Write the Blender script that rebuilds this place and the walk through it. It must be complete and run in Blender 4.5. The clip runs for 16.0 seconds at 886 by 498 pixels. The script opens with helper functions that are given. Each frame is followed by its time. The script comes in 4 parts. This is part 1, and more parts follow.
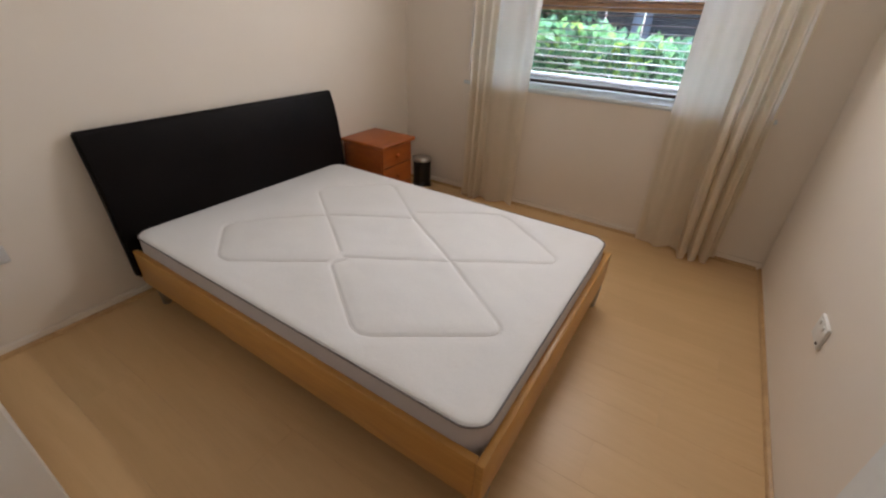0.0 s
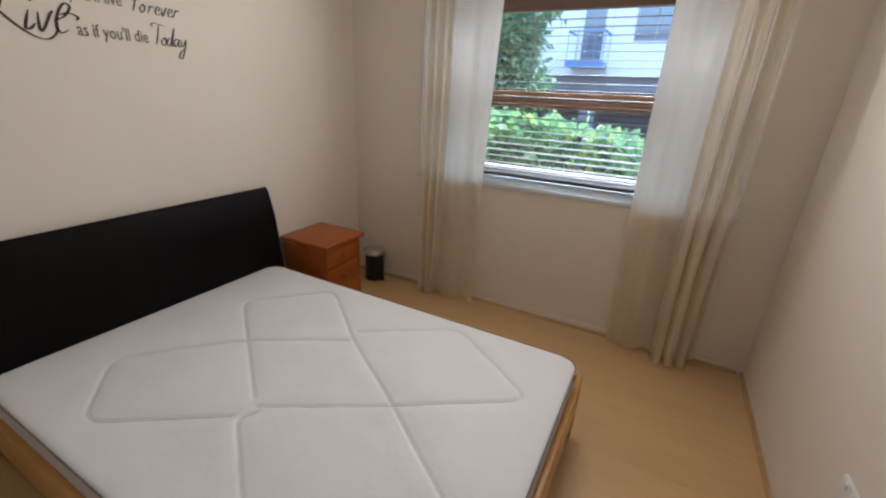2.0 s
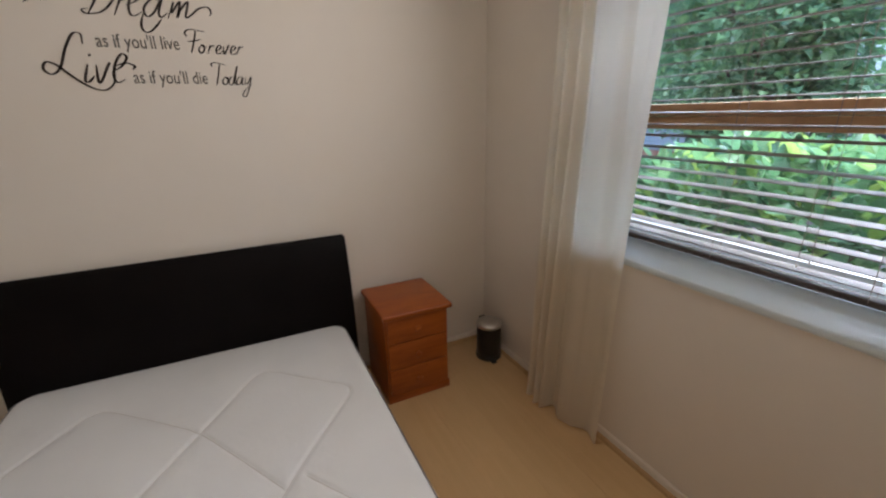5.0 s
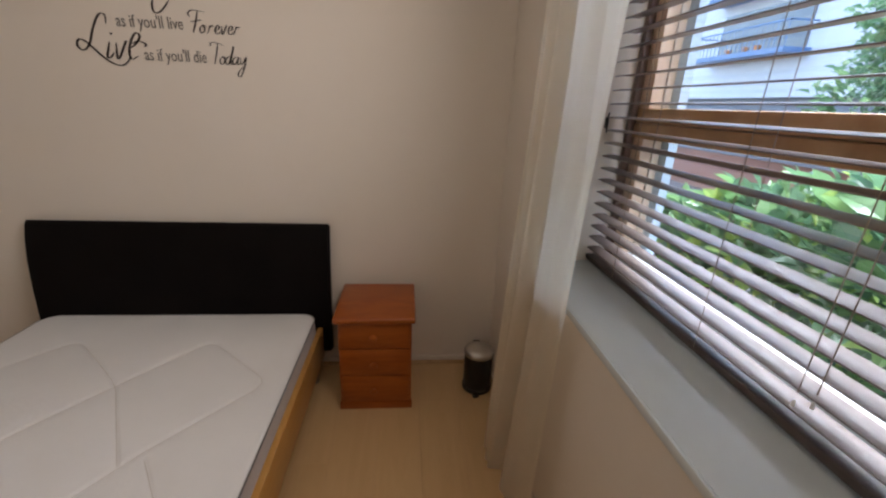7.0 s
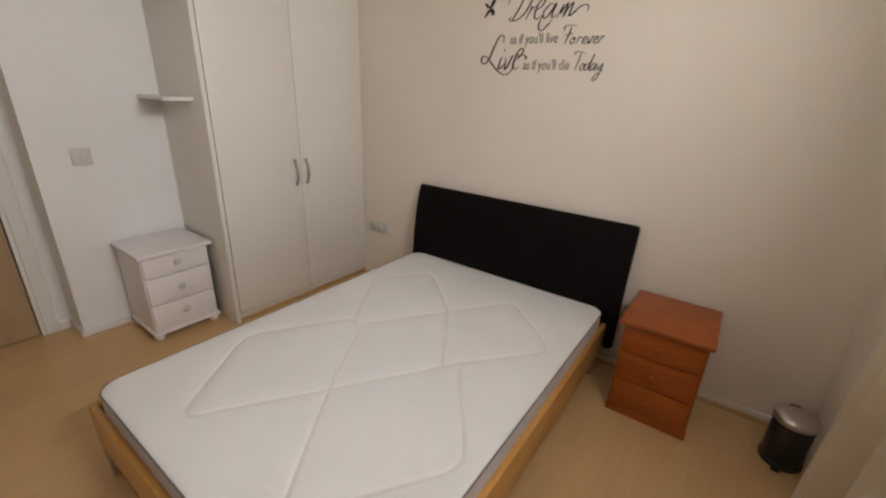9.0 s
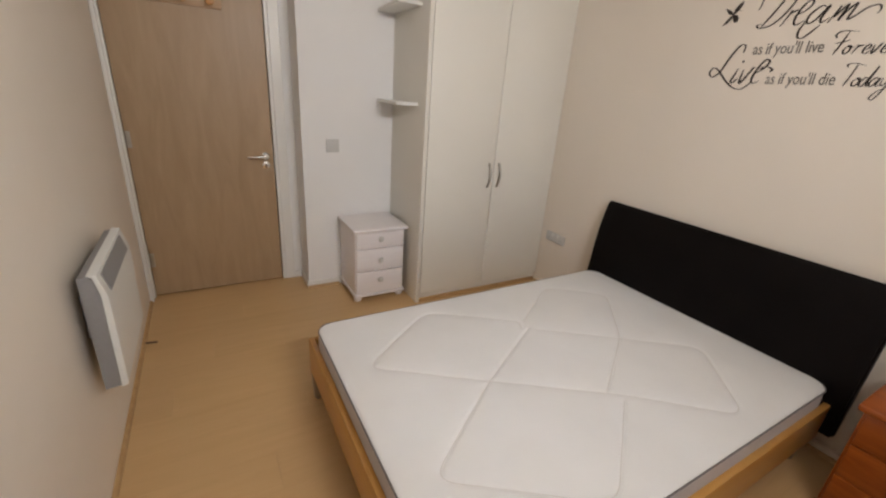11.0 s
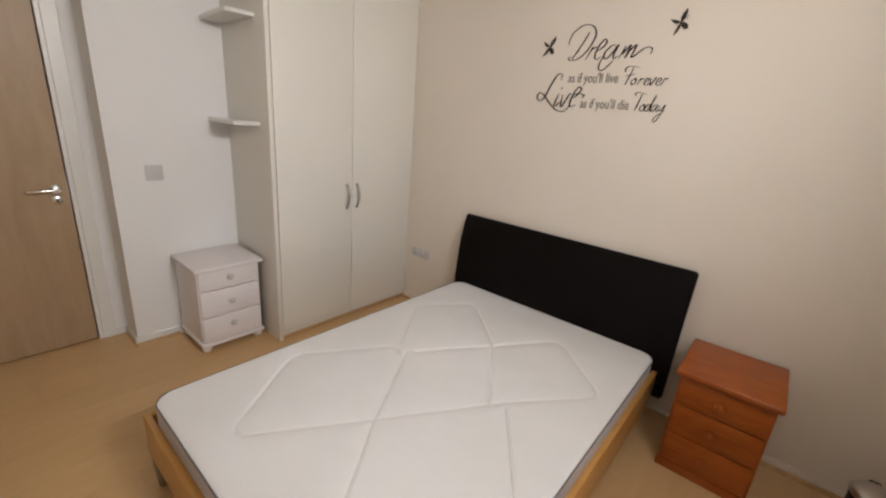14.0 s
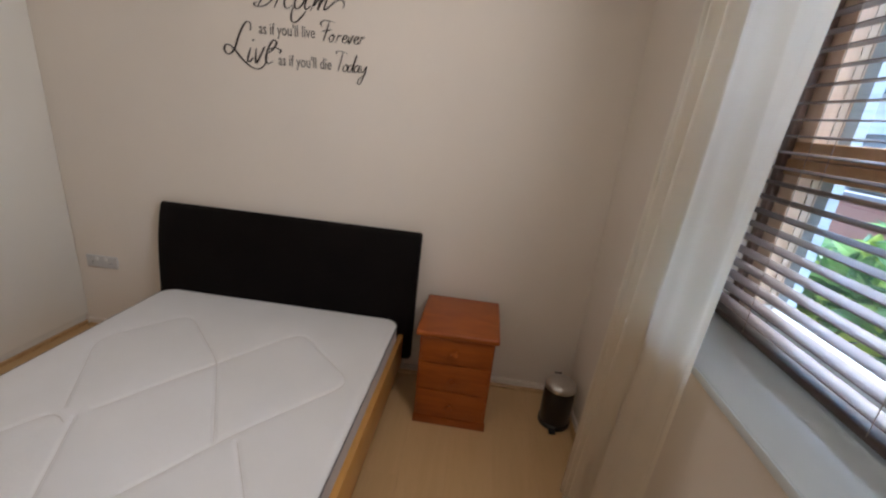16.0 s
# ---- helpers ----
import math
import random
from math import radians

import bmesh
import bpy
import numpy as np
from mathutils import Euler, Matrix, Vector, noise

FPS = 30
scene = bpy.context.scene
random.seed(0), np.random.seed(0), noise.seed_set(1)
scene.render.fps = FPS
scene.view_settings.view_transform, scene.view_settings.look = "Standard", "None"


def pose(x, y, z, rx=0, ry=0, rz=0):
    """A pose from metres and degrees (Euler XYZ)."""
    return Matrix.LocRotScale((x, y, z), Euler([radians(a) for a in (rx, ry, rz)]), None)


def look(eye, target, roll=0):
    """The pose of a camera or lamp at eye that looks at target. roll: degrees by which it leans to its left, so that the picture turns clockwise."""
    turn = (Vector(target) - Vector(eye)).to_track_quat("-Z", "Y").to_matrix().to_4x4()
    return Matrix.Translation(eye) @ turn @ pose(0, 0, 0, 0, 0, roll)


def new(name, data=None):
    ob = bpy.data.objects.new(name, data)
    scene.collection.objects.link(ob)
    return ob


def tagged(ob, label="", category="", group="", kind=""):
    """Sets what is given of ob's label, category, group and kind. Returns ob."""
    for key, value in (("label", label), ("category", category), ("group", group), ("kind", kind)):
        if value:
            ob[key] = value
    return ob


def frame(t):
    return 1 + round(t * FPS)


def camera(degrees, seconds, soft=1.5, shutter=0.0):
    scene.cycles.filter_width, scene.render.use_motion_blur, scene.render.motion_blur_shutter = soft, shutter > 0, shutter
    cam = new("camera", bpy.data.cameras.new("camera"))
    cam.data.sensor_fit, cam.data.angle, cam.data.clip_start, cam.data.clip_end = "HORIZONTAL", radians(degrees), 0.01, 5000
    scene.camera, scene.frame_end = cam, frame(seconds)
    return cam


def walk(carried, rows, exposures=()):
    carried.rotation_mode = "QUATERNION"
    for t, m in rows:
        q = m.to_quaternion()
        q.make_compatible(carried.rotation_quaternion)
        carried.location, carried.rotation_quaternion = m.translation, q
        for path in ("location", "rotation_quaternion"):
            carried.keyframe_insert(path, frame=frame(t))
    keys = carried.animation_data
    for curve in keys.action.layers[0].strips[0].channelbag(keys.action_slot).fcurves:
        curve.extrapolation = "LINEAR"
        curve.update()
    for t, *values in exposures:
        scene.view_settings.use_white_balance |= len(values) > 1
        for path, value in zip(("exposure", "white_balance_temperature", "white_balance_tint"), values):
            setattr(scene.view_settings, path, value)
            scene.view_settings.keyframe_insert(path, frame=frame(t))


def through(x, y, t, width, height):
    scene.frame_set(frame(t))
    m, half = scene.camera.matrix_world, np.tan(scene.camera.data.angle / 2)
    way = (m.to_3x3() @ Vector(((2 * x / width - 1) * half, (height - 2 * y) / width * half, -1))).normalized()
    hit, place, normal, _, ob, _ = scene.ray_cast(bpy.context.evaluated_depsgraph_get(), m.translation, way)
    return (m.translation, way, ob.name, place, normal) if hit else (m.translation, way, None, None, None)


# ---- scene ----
cam = camera(94.6, 16.0, soft=2.3)
PATH = [
    (0, (2.196, 0.781, 1.32), (1.282, 2.243, 0.307), 2.2),
    (0.5, (2.124, 0.816, 1.326), (1.241, 2.312, 0.335), 2.5),
    (1, (2.081, 0.842, 1.331), (1.221, 2.394, 0.409), 2.8),
    (1.5, (2.093, 0.976, 1.381), (1.245, 2.588, 0.555), 2.7),
    (2, (2.089, 1.131, 1.411), (1.227, 2.787, 0.694), 2.6),
    (2.5, (2.033, 1.325, 1.404), (1.119, 2.995, 0.788), 2.0),
    (3, (2.012, 1.501, 1.401), (0.988, 3.115, 0.81), 0.6),
    (3.5, (2.066, 1.674, 1.399), (0.856, 3.139, 0.774), -0.3),
    (4, (2.12, 1.873, 1.419), (0.681, 3.106, 0.781), -1.1),
    (6.5, (2.026, 2.992, 1.416), (0.17, 3.369, 0.774), 1.3),
    (7, (2.042, 3.146, 1.424), (0.165, 3.324, 0.757), 2.3),
    (7.5, (2.102, 3.19, 1.424), (0.23, 3.071, 0.729), 2.8),
    (8, (2.141, 3.102, 1.421), (0.326, 2.647, 0.717), 2.7),
    (8.5, (2.167, 3.051, 1.429), (0.477, 2.261, 0.707), 2.5),
    (9, (2.2, 3.087, 1.417), (0.671, 2.011, 0.707), 2.5),
    (9.5, (2.24, 3.086, 1.404), (0.892, 1.793, 0.688), 2.7),
    (10, (2.26, 3.083, 1.39), (1.096, 1.636, 0.648), 3.2),
    (11.25, (2.297, 3.07, 1.425), (1.36, 1.465, 0.726), 4.3),
    (12.5, (2.313, 3.067, 1.441), (1.219, 1.519, 0.803), 4.9),
    (13, (2.291, 3.04, 1.452), (1.087, 1.561, 0.847), 4.9),
    (13.5, (2.272, 3.012, 1.44), (0.941, 1.639, 0.852), 4.8),
    (14, (2.25, 2.994, 1.445), (0.78, 1.781, 0.837), 4.6),
    (14.5, (2.208, 3.003, 1.431), (0.6, 1.987, 0.813), 4.6),
    (15, (2.145, 3.015, 1.42), (0.412, 2.24, 0.79), 4.8),
    (15.5, (2.087, 3.036, 1.421), (0.254, 2.56, 0.778), 4.9),
    (16, (1.985, 3.031, 1.421), (0.094, 2.875, 0.788), 5.7),
]
# daylight through the one window; the window's own sky light is carried by a strip lamp under its lintel
EXPOSURES = [(0.0, 3.7, 6120, 13), (1.0, 3.62, 6120, 13), (2.5, 3.48, 6000, 12), (4.0, 3.32, 6020, 12), (6.3, 3.24, 6350, 14), (7.0, 3.12, 6500, 16),
             (7.5, 3.14, 6750, 18), (8.0, 3.2, 7050, 18), (8.5, 3.36, 6900, 16), (9.0, 3.58, 6350, 12), (10.0, 3.7, 6300, 12), (12.5, 3.85, 6360, 12), (14.0, 3.82, 6260, 12), (15.5, 3.48, 6050, 14), (16.0, 3.38, 6050, 14)]
walk(cam, [(t, look(eye, target, roll)) for t, eye, target, roll in PATH], EXPOSURES)

world = bpy.data.worlds.new("sky")
scene.world = world
world.use_nodes = True
sky = world.node_tree.nodes.new("ShaderNodeTexSky")
sky.sky_type, sky.sun_disc, sky.sun_elevation, sky.sun_rotation = "NISHITA", False, radians(66), radians(348)
world.node_tree.links.new(sky.outputs[0], world.node_tree.nodes["Background"].inputs[0])
world.node_tree.nodes["Background"].inputs[1].default_value = 0.125

sun = new("sun", bpy.data.lights.new("sun", "SUN"))
sun.data.energy, sun.data.angle, sun.data.color = 1.7, radians(80), (0.94, 0.975, 1.0)
sun.matrix_basis = look((0, 0, 0), (0.12, -0.36, -0.93))

strip = new("window_daylight", bpy.data.lights.new("window_daylight", "AREA"))
strip.data.shape, strip.data.size, strip.data.size_y, strip.data.spread = "RECTANGLE", 0.74, 0.16, radians(164)
strip.data.energy, strip.data.color = 1.74, (1.0, 0.94, 0.86)
strip.matrix_basis = look((1.54, 3.62, 2.07), (1.54, 2.62, 2.0))

# ---- materials ----


def material(name, rough=0.6, metal=0.0, coat=0.0):
    m = bpy.data.materials.new(name)
    m.use_nodes = True
    b = m.node_tree.nodes["Principled BSDF"]
    b.inputs["Roughness"].default_value, b.inputs["Metallic"].default_value = rough, metal
    b.inputs["Coat Weight"].default_value, b.inputs["Coat Roughness"].default_value = coat, 0.25
    return m, m.node_tree.nodes, m.node_tree.links, b


def coords(nodes, links, stretch=(1, 1, 1), by_object=False):
    tc, mp = nodes.new("ShaderNodeTexCoord"), nodes.new("ShaderNodeMapping")
    links.new(tc.outputs["Object"], mp.inputs["Vector"])
    mp.inputs["Scale"].default_value = stretch
    if by_object:
        info, mul = nodes.new("ShaderNodeObjectInfo"), nodes.new("ShaderNodeVectorMath")
        mul.operation = "SCALE"
        mul.inputs[0].default_value = (17.0, 31.0, 5.0)
        links.new(info.outputs["Random"], mul.inputs["Scale"])
        links.new(mul.outputs[0], mp.inputs["Location"])
    return mp.outputs["Vector"]


def noise_tex(nodes, links, vec, scale, detail=4.0, rough=0.55, distortion=0.0):
    n = nodes.new("ShaderNodeTexNoise")
    n.inputs["Scale"].default_value, n.inputs["Detail"].default_value = scale, detail
    n.inputs["Roughness"].default_value, n.inputs["Distortion"].default_value = rough, distortion
    links.new(vec, n.inputs["Vector"])
    return n.outputs["Fac"]


def ramp(nodes, links, fac, stops):
    r = nodes.new("ShaderNodeValToRGB")
    el = r.color_ramp.elements
    while len(el) < len(stops):
        el.new(0.5)
    for e, (p, c) in zip(el, stops):
        e.position, e.color = p, (*c, 1)
    links.new(fac, r.inputs["Fac"])
    return r.outputs["Color"]


def mixed(nodes, links, a, b, fac, mode="MIX"):
    x = nodes.new("ShaderNodeMix")
    x.data_type, x.blend_type = "RGBA", mode
    for sock, v in ((x.inputs[6], a), (x.inputs[7], b), (x.inputs[0], fac)):
        if isinstance(v, (tuple, float, int)):
            sock.default_value = (*v, 1) if isinstance(v, tuple) else v
        else:
            links.new(v, sock)
    return x.outputs[2]


def bump(nodes, links, b, height, strength, distance):
    n = nodes.new("ShaderNodeBump")
    n.inputs["Strength"].default_value, n.inputs["Distance"].default_value = strength, distance
    links.new(height, n.inputs["Height"])
    links.new(n.outputs["Normal"], b.inputs["Normal"])


def gloss_by(nodes, links, b, fac, lo, hi):
    r = nodes.new("ShaderNodeMapRange")
    r.inputs["To Min"].default_value, r.inputs["To Max"].default_value = lo, hi
    links.new(fac, r.inputs["Value"])
    links.new(r.outputs["Result"], b.inputs["Roughness"])


def paint(name, colour, rough=0.6, grime=0.06, grain=220.0, relief=0.15, patch=1.7):
    m, nodes, links, b = material(name, rough)
    v = coords(nodes, links)
    big, mid, fine = (noise_tex(nodes, links, v, patch), noise_tex(nodes, links, v, patch * 9), noise_tex(nodes, links, v, grain, 2))
    dark = tuple(c * (1 - grime) for c in colour)
    c1 = ramp(nodes, links, big, ((0.3, dark), (0.7, colour)))
    c2 = mixed(nodes, links, c1, tuple(c * (1 - grime * 0.7) for c in colour), ramp(nodes, links, mid, ((0.55, (0, 0, 0)), (0.8, (1, 1, 1)))))
    links.new(c2, b.inputs["Base Color"])
    gloss_by(nodes, links, b, mid, rough - 0.08, rough + 0.08)
    bump(nodes, links, b, fine, relief, 0.002)
    return m


def wood(name, light, dark, stretch, rough=0.4, coat=0.0, ring=7.0, by_object=False, relief=0.08):
    m, nodes, links, b = material(name, rough, 0.0, coat)
    v = coords(nodes, links, stretch, by_object)
    grain = noise_tex(nodes, links, v, ring, 6, 0.6, 1.2)
    fine = noise_tex(nodes, links, v, ring * 9, 3, 0.6, 0.3)
    c = ramp(nodes, links, grain, ((0.32, dark), (0.5, tuple((p + q) / 2 for p, q in zip(light, dark))), (0.68, light)))
    c = mixed(nodes, links, c, tuple(q * 0.85 for q in dark), ramp(nodes, links, fine, ((0.55, (0, 0, 0)), (0.85, (0.4, 0.4, 0.4)))))
    if by_object:
        info = nodes.new("ShaderNodeObjectInfo")
        tone = ramp(nodes, links, info.outputs["Random"], ((0.0, (0.98, 0.98, 0.98)), (1.0, (1.015, 1.015, 1.01))))
        c = mixed(nodes, links, c, tone, 1.0, "MULTIPLY")
    links.new(c, b.inputs["Base Color"])
    gloss_by(nodes, links, b, grain, rough - 0.06, rough + 0.08)
    bump(nodes, links, b, fine, relief, 0.001)
    return m


def plain(name, colour, rough=0.5, metal=0.0, coat=0.0, vary=0.08, scale=60.0, relief=0.05):
    m, nodes, links, b = material(name, rough, metal, coat)
    f = noise_tex(nodes, links, coords(nodes, links), scale, 3)
    links.new(ramp(nodes, links, f, ((0.3, tuple(c * (1 - vary) for c in colour)), (0.7, colour))), b.inputs["Base Color"])
    gloss_by(nodes, links, b, f, max(rough - 0.05, 0.02), rough + 0.06)
    bump(nodes, links, b, f, relief, 0.001)
    return m


WALL = paint("wall_emulsion", (0.815, 0.738, 0.645), 0.7, 0.035, 260, 0.2)
CEILING = paint("ceiling_emulsion", (0.82, 0.81, 0.78), 0.75, 0.03)
GLOSS = paint("white_gloss_paint", (0.80, 0.79, 0.76), 0.35, 0.05, 120, 0.08, 3.0)
# white paint with the blue skylight of the window tinted into its colour
SILL = paint("sky_tinted_white_paint", (0.70, 0.755, 0.77), 0.2, 0.07, 90, 0.08, 4.0)
CREAM = paint("cream_melamine", (0.80, 0.775, 0.71), 0.38, 0.025, 400, 0.05, 2.2)
LAMINATE = wood("maple_laminate", (0.64, 0.425, 0.21), (0.595, 0.385, 0.182), (0.55, 6, 6), 0.40, 0.08, 2.2, True, 0.03)
BEAD = wood("maple_bead", (0.56, 0.36, 0.17), (0.44, 0.27, 0.12), (4, 4, 4), 0.4, 0.1, 3.0)
RAIL = wood("beech_rail", (0.60, 0.32, 0.085), (0.50, 0.25, 0.06), (1.0, 1.0, 14), 0.36, 0.15, 3.0)
PINE = wood("orange_pine", (0.40, 0.100, 0.009), (0.28, 0.060, 0.005), (3, 1.0, 9), 0.40, 0.12, 3.2)
DOORWOOD = wood("door_veneer", (0.43, 0.30, 0.18), (0.37, 0.25, 0.142), (5, 5, 0.7), 0.45, 0.05, 2.4)
# brown slats greyed towards lavender: sky reflected on their tops is in the colour
SLATWOOD = wood("sky_greyed_slat_wood", (0.20, 0.158, 0.148), (0.145, 0.112, 0.103), (1.0, 12, 12), 0.45, 0.28, 3.0, True)
# dark brown wood, deepened further by the shade the bottom rail lies in
SHADEDWOOD = wood("shaded_rail_wood", (0.07, 0.045, 0.035), (0.045, 0.028, 0.02), (1.0, 12, 12), 0.4, 0.3, 3.0)
BLINDWOOD = wood("blind_wood", (0.16, 0.09, 0.06), (0.11, 0.06, 0.04), (1.0, 12, 12), 0.4, 0.35, 3.0, True)
SASH = wood("window_wood", (0.60, 0.36, 0.17), (0.50, 0.28, 0.12), (3, 6, 2), 0.4, 0.2, 3.0)
# window wood again, made paler: the daylight on the jambs is in its colour
LITJAMB = wood("daylit_jamb_wood", (0.74, 0.57, 0.42), (0.67, 0.49, 0.345), (6, 6, 0.8), 0.38, 0.25, 2.4)
PEG = wood("peg_wood", (0.62, 0.33, 0.12), (0.5, 0.24, 0.08), (6, 6, 6), 0.4, 0.1, 4.0)
PEGBOARD = wood("peg_board", (0.53, 0.36, 0.22), (0.46, 0.3, 0.17), (2, 6, 12), 0.45, 0.0, 3.0)
CHESTPAINT = wood("limed_white_paint", (0.85, 0.815, 0.82), (0.81, 0.77, 0.778), (1.2, 8, 8), 0.45, 0.0, 3.0)
CHROME = plain("chrome", (0.78, 0.77, 0.75), 0.16, 1.0, 0, 0.05)
SATIN = plain("satin_nickel", (0.52, 0.50, 0.46), 0.34, 1.0, 0, 0.08)
PLASTIC = plain("white_plastic", (0.78, 0.77, 0.74), 0.35, 0, 0, 0.03)
SWITCH = plain("grey_white_plastic", (0.62, 0.61, 0.59), 0.4, 0, 0, 0.05)
LIDM = plain("brushed_lid_steel", (0.60, 0.59, 0.57), 0.30, 1.0, 0, 0.06)
DARK = plain("dark_plastic", (0.02, 0.02, 0.02), 0.4)
GREYMETAL = plain("grey_heater_steel", (0.30, 0.30, 0.31), 0.45, 0.2, 0, 0.06)
HEATERWHITE = plain("heater_white_enamel", (0.78, 0.79, 0.77), 0.3, 0, 0.2, 0.03)
VINYL = plain("black_vinyl_lettering", (0.026, 0.018, 0.016), 0.45)
BROWNVINYL = plain("grey_vinyl_lettering", (0.15, 0.135, 0.12), 0.5)
CORD = plain("blind_cord", (0.30, 0.24, 0.20), 0.8)
BINBLACK = plain("black_enamel", (0.010, 0.010, 0.011), 0.34, 0, 0.1)
BARK = plain("brown_scrap", (0.09, 0.045, 0.025), 0.7)
LEG = plain("grey_leg_metal", (0.36, 0.34, 0.31), 0.4, 0.8)


def leather():
    m, nodes, links, b = material("black_brown_leatherette", 0.42)
    v = coords(nodes, links)
    vor = nodes.new("ShaderNodeTexVoronoi")
    vor.inputs["Scale"].default_value = 260
    links.new(v, vor.inputs["Vector"])
    big = noise_tex(nodes, links, v, 5)
    links.new(ramp(nodes, links, big, ((0.3, (0.0035, 0.0025, 0.0026)), (0.75, (0.0065, 0.0047, 0.0045)))), b.inputs["Base Color"])
    b.inputs["Specular IOR Level"].default_value = 0.1
    gloss_by(nodes, links, b, big, 0.42, 0.55)
    bump(nodes, links, b, vor.outputs["Distance"], 0.25, 0.002)
    return m


def cloth(name, colour, scale=900, through=0.0, stain=0.05, relief=0.3, mottle=0.0):
    m, nodes, links, b = material(name, 0.9)
    v = coords(nodes, links)
    weave = noise_tex(nodes, links, v, scale, 2)
    if mottle:
        add = nodes.new("ShaderNodeMath")
        add.operation = "MULTIPLY_ADD"
        add.inputs[1].default_value = mottle
        links.new(noise_tex(nodes, links, v, 48, 5, 0.65), add.inputs[0])
        links.new(weave, add.inputs[2])
        weave = add.outputs[0]
    big = noise_tex(nodes, links, v, 3.2, 5)
    c = ramp(nodes, links, big, ((0.3, tuple(x * (1 - stain) for x in colour)), (0.65, colour)))
    links.new(c, b.inputs["Base Color"])
    b.inputs["Sheen Weight"].default_value = 0.15
    bump(nodes, links, b, weave, relief, 0.001)
    if through:
        t, mx = nodes.new("ShaderNodeBsdfTranslucent"), nodes.new("ShaderNodeMixShader")
        links.new(c, t.inputs["Color"])
        mx.inputs[0].default_value = through
        links.new(b.outputs[0], mx.inputs[1])
        links.new(t.outputs[0], mx.inputs[2])
        links.new(mx.outputs[0], nodes["Material Output"].inputs["Surface"])
    return m


LEATHER = leather()
TICKING = cloth("white_mattress_knit", (0.785, 0.778, 0.775), 420, 0, 0.05, 0.5, 2.3)
BAND = cloth("grey_mattress_border", (0.56, 0.51, 0.51), 700, 0, 0.1)
PIPING = cloth("dark_grey_piping", (0.16, 0.145, 0.145), 900)
LINEN = cloth("cream_linen", (0.90, 0.83, 0.71), 800, 0.68, 0.05, 0.25)

m_, n_, l_, b_ = material("clear_glass", 0.0)
b_.inputs["Transmission Weight"].default_value, b_.inputs["IOR"].default_value = 1.0, 1.45
b_.inputs["Base Color"].default_value = (0.93, 0.98, 1.0, 1)
GLASS = m_

# ---- mesh helpers ----


def box(bm, x0, x1, y0, y1, z0, z1, bevel=0.0, segments=2):
    made = bmesh.ops.create_cube(bm, size=1.0)["verts"]
    for v in made:
        v.co = Vector((x0 + (v.co.x + 0.5) * (x1 - x0), y0 + (v.co.y + 0.5) * (y1 - y0), z0 + (v.co.z + 0.5) * (z1 - z0)))
    if bevel:
        edges = {e for v in made for e in v.link_edges}
        bmesh.ops.bevel(bm, geom=list(edges), offset=bevel, segments=segments, profile=0.5, affect="EDGES")
    return bm


def boxes(*rows):
    bm = bmesh.new()
    for r in rows:
        box(bm, *r)
    return bm


def lathe(profile, centre, steps=24, axis="z"):
    """A turned solid: rows of (radius, height) about an axis through centre."""
    bm = bmesh.new()
    rings = []
    for r, h in profile:
        ring = []
        for k in range(steps):
            a = 2 * math.pi * k / steps
            p = {"z": (r * math.cos(a), r * math.sin(a), h), "y": (r * math.cos(a), h, r * math.sin(a)), "x": (h, r * math.cos(a), r * math.sin(a))}[axis]
            ring.append(bm.verts.new(Vector(centre) + Vector(p)))
        rings.append(ring)
    for a, b in zip(rings, rings[1:]):
        for k in range(steps):
            bm.faces.new((a[k], a[(k + 1) % steps], b[(k + 1) % steps], b[k]))
    bm.faces.new(rings[0][::-1])
    bm.faces.new(rings[-1])
    bmesh.ops.recalc_face_normals(bm, faces=bm.faces)
    return bm


def tube(points, radius, steps=8):
    """A round bar along points; radius a number or one for each point."""
    bm = bmesh.new()
    pts = [Vector(p) for p in points]
    radii = radius if isinstance(radius, (list, tuple)) else [radius] * len(pts)
    rings = []
    for k, p in enumerate(pts):
        way = (pts[min(k + 1, len(pts) - 1)] - pts[max(k - 1, 0)]).normalized()
        side = way.cross(Vector((0, 0, 1)) if abs(way.z) < 0.9 else Vector((1, 0, 0))).normalized()
        up = side.cross(way)
        rings.append([bm.verts.new(p + radii[k] * (math.cos(2 * math.pi * j / steps) * side + math.sin(2 * math.pi * j / steps) * up)) for j in range(steps)])
    for a, b in zip(rings, rings[1:]):
        for j in range(steps):
            bm.faces.new((a[j], a[(j + 1) % steps], b[(j + 1) % steps], b[j]))
    bm.faces.new(rings[0][::-1])
    bm.faces.new(rings[-1])
    bmesh.ops.recalc_face_normals(bm, faces=bm.faces)
    return bm


def mesh_of(name, bm, mat, smooth=False):
    me = bpy.data.meshes.new(name)
    bm.to_mesh(me)
    bm.free()
    me.materials.append(mat)
    if smooth:
        for p in me.polygons:
            p.use_smooth = True
        me.set_sharp_from_angle(angle=radians(40))
    return me


def structure(name, bm, mat, label, category, smooth=False):
    return tagged(new(name, mesh_of(name, bm, mat, smooth)), label, category, kind="structure")


def thing(name, place, label, category, group=""):
    ob = new(name)
    ob.matrix_basis = Matrix.Translation(place)
    return tagged(ob, label, category, group)


def single(name, bm, mat, label, category, group="", smooth=True):
    return tagged(new(name, mesh_of(name, bm, mat, smooth)), label, category, group)


def part(name, bm, mat, parent, label="", smooth=True):
    ob = new(name, bm if isinstance(bm, bpy.types.Mesh) else mesh_of(name, bm, mat, smooth))
    ob.parent = parent
    if parent.type == "EMPTY":
        ob.matrix_parent_inverse = parent.matrix_basis.inverted()
    return tagged(ob, label)


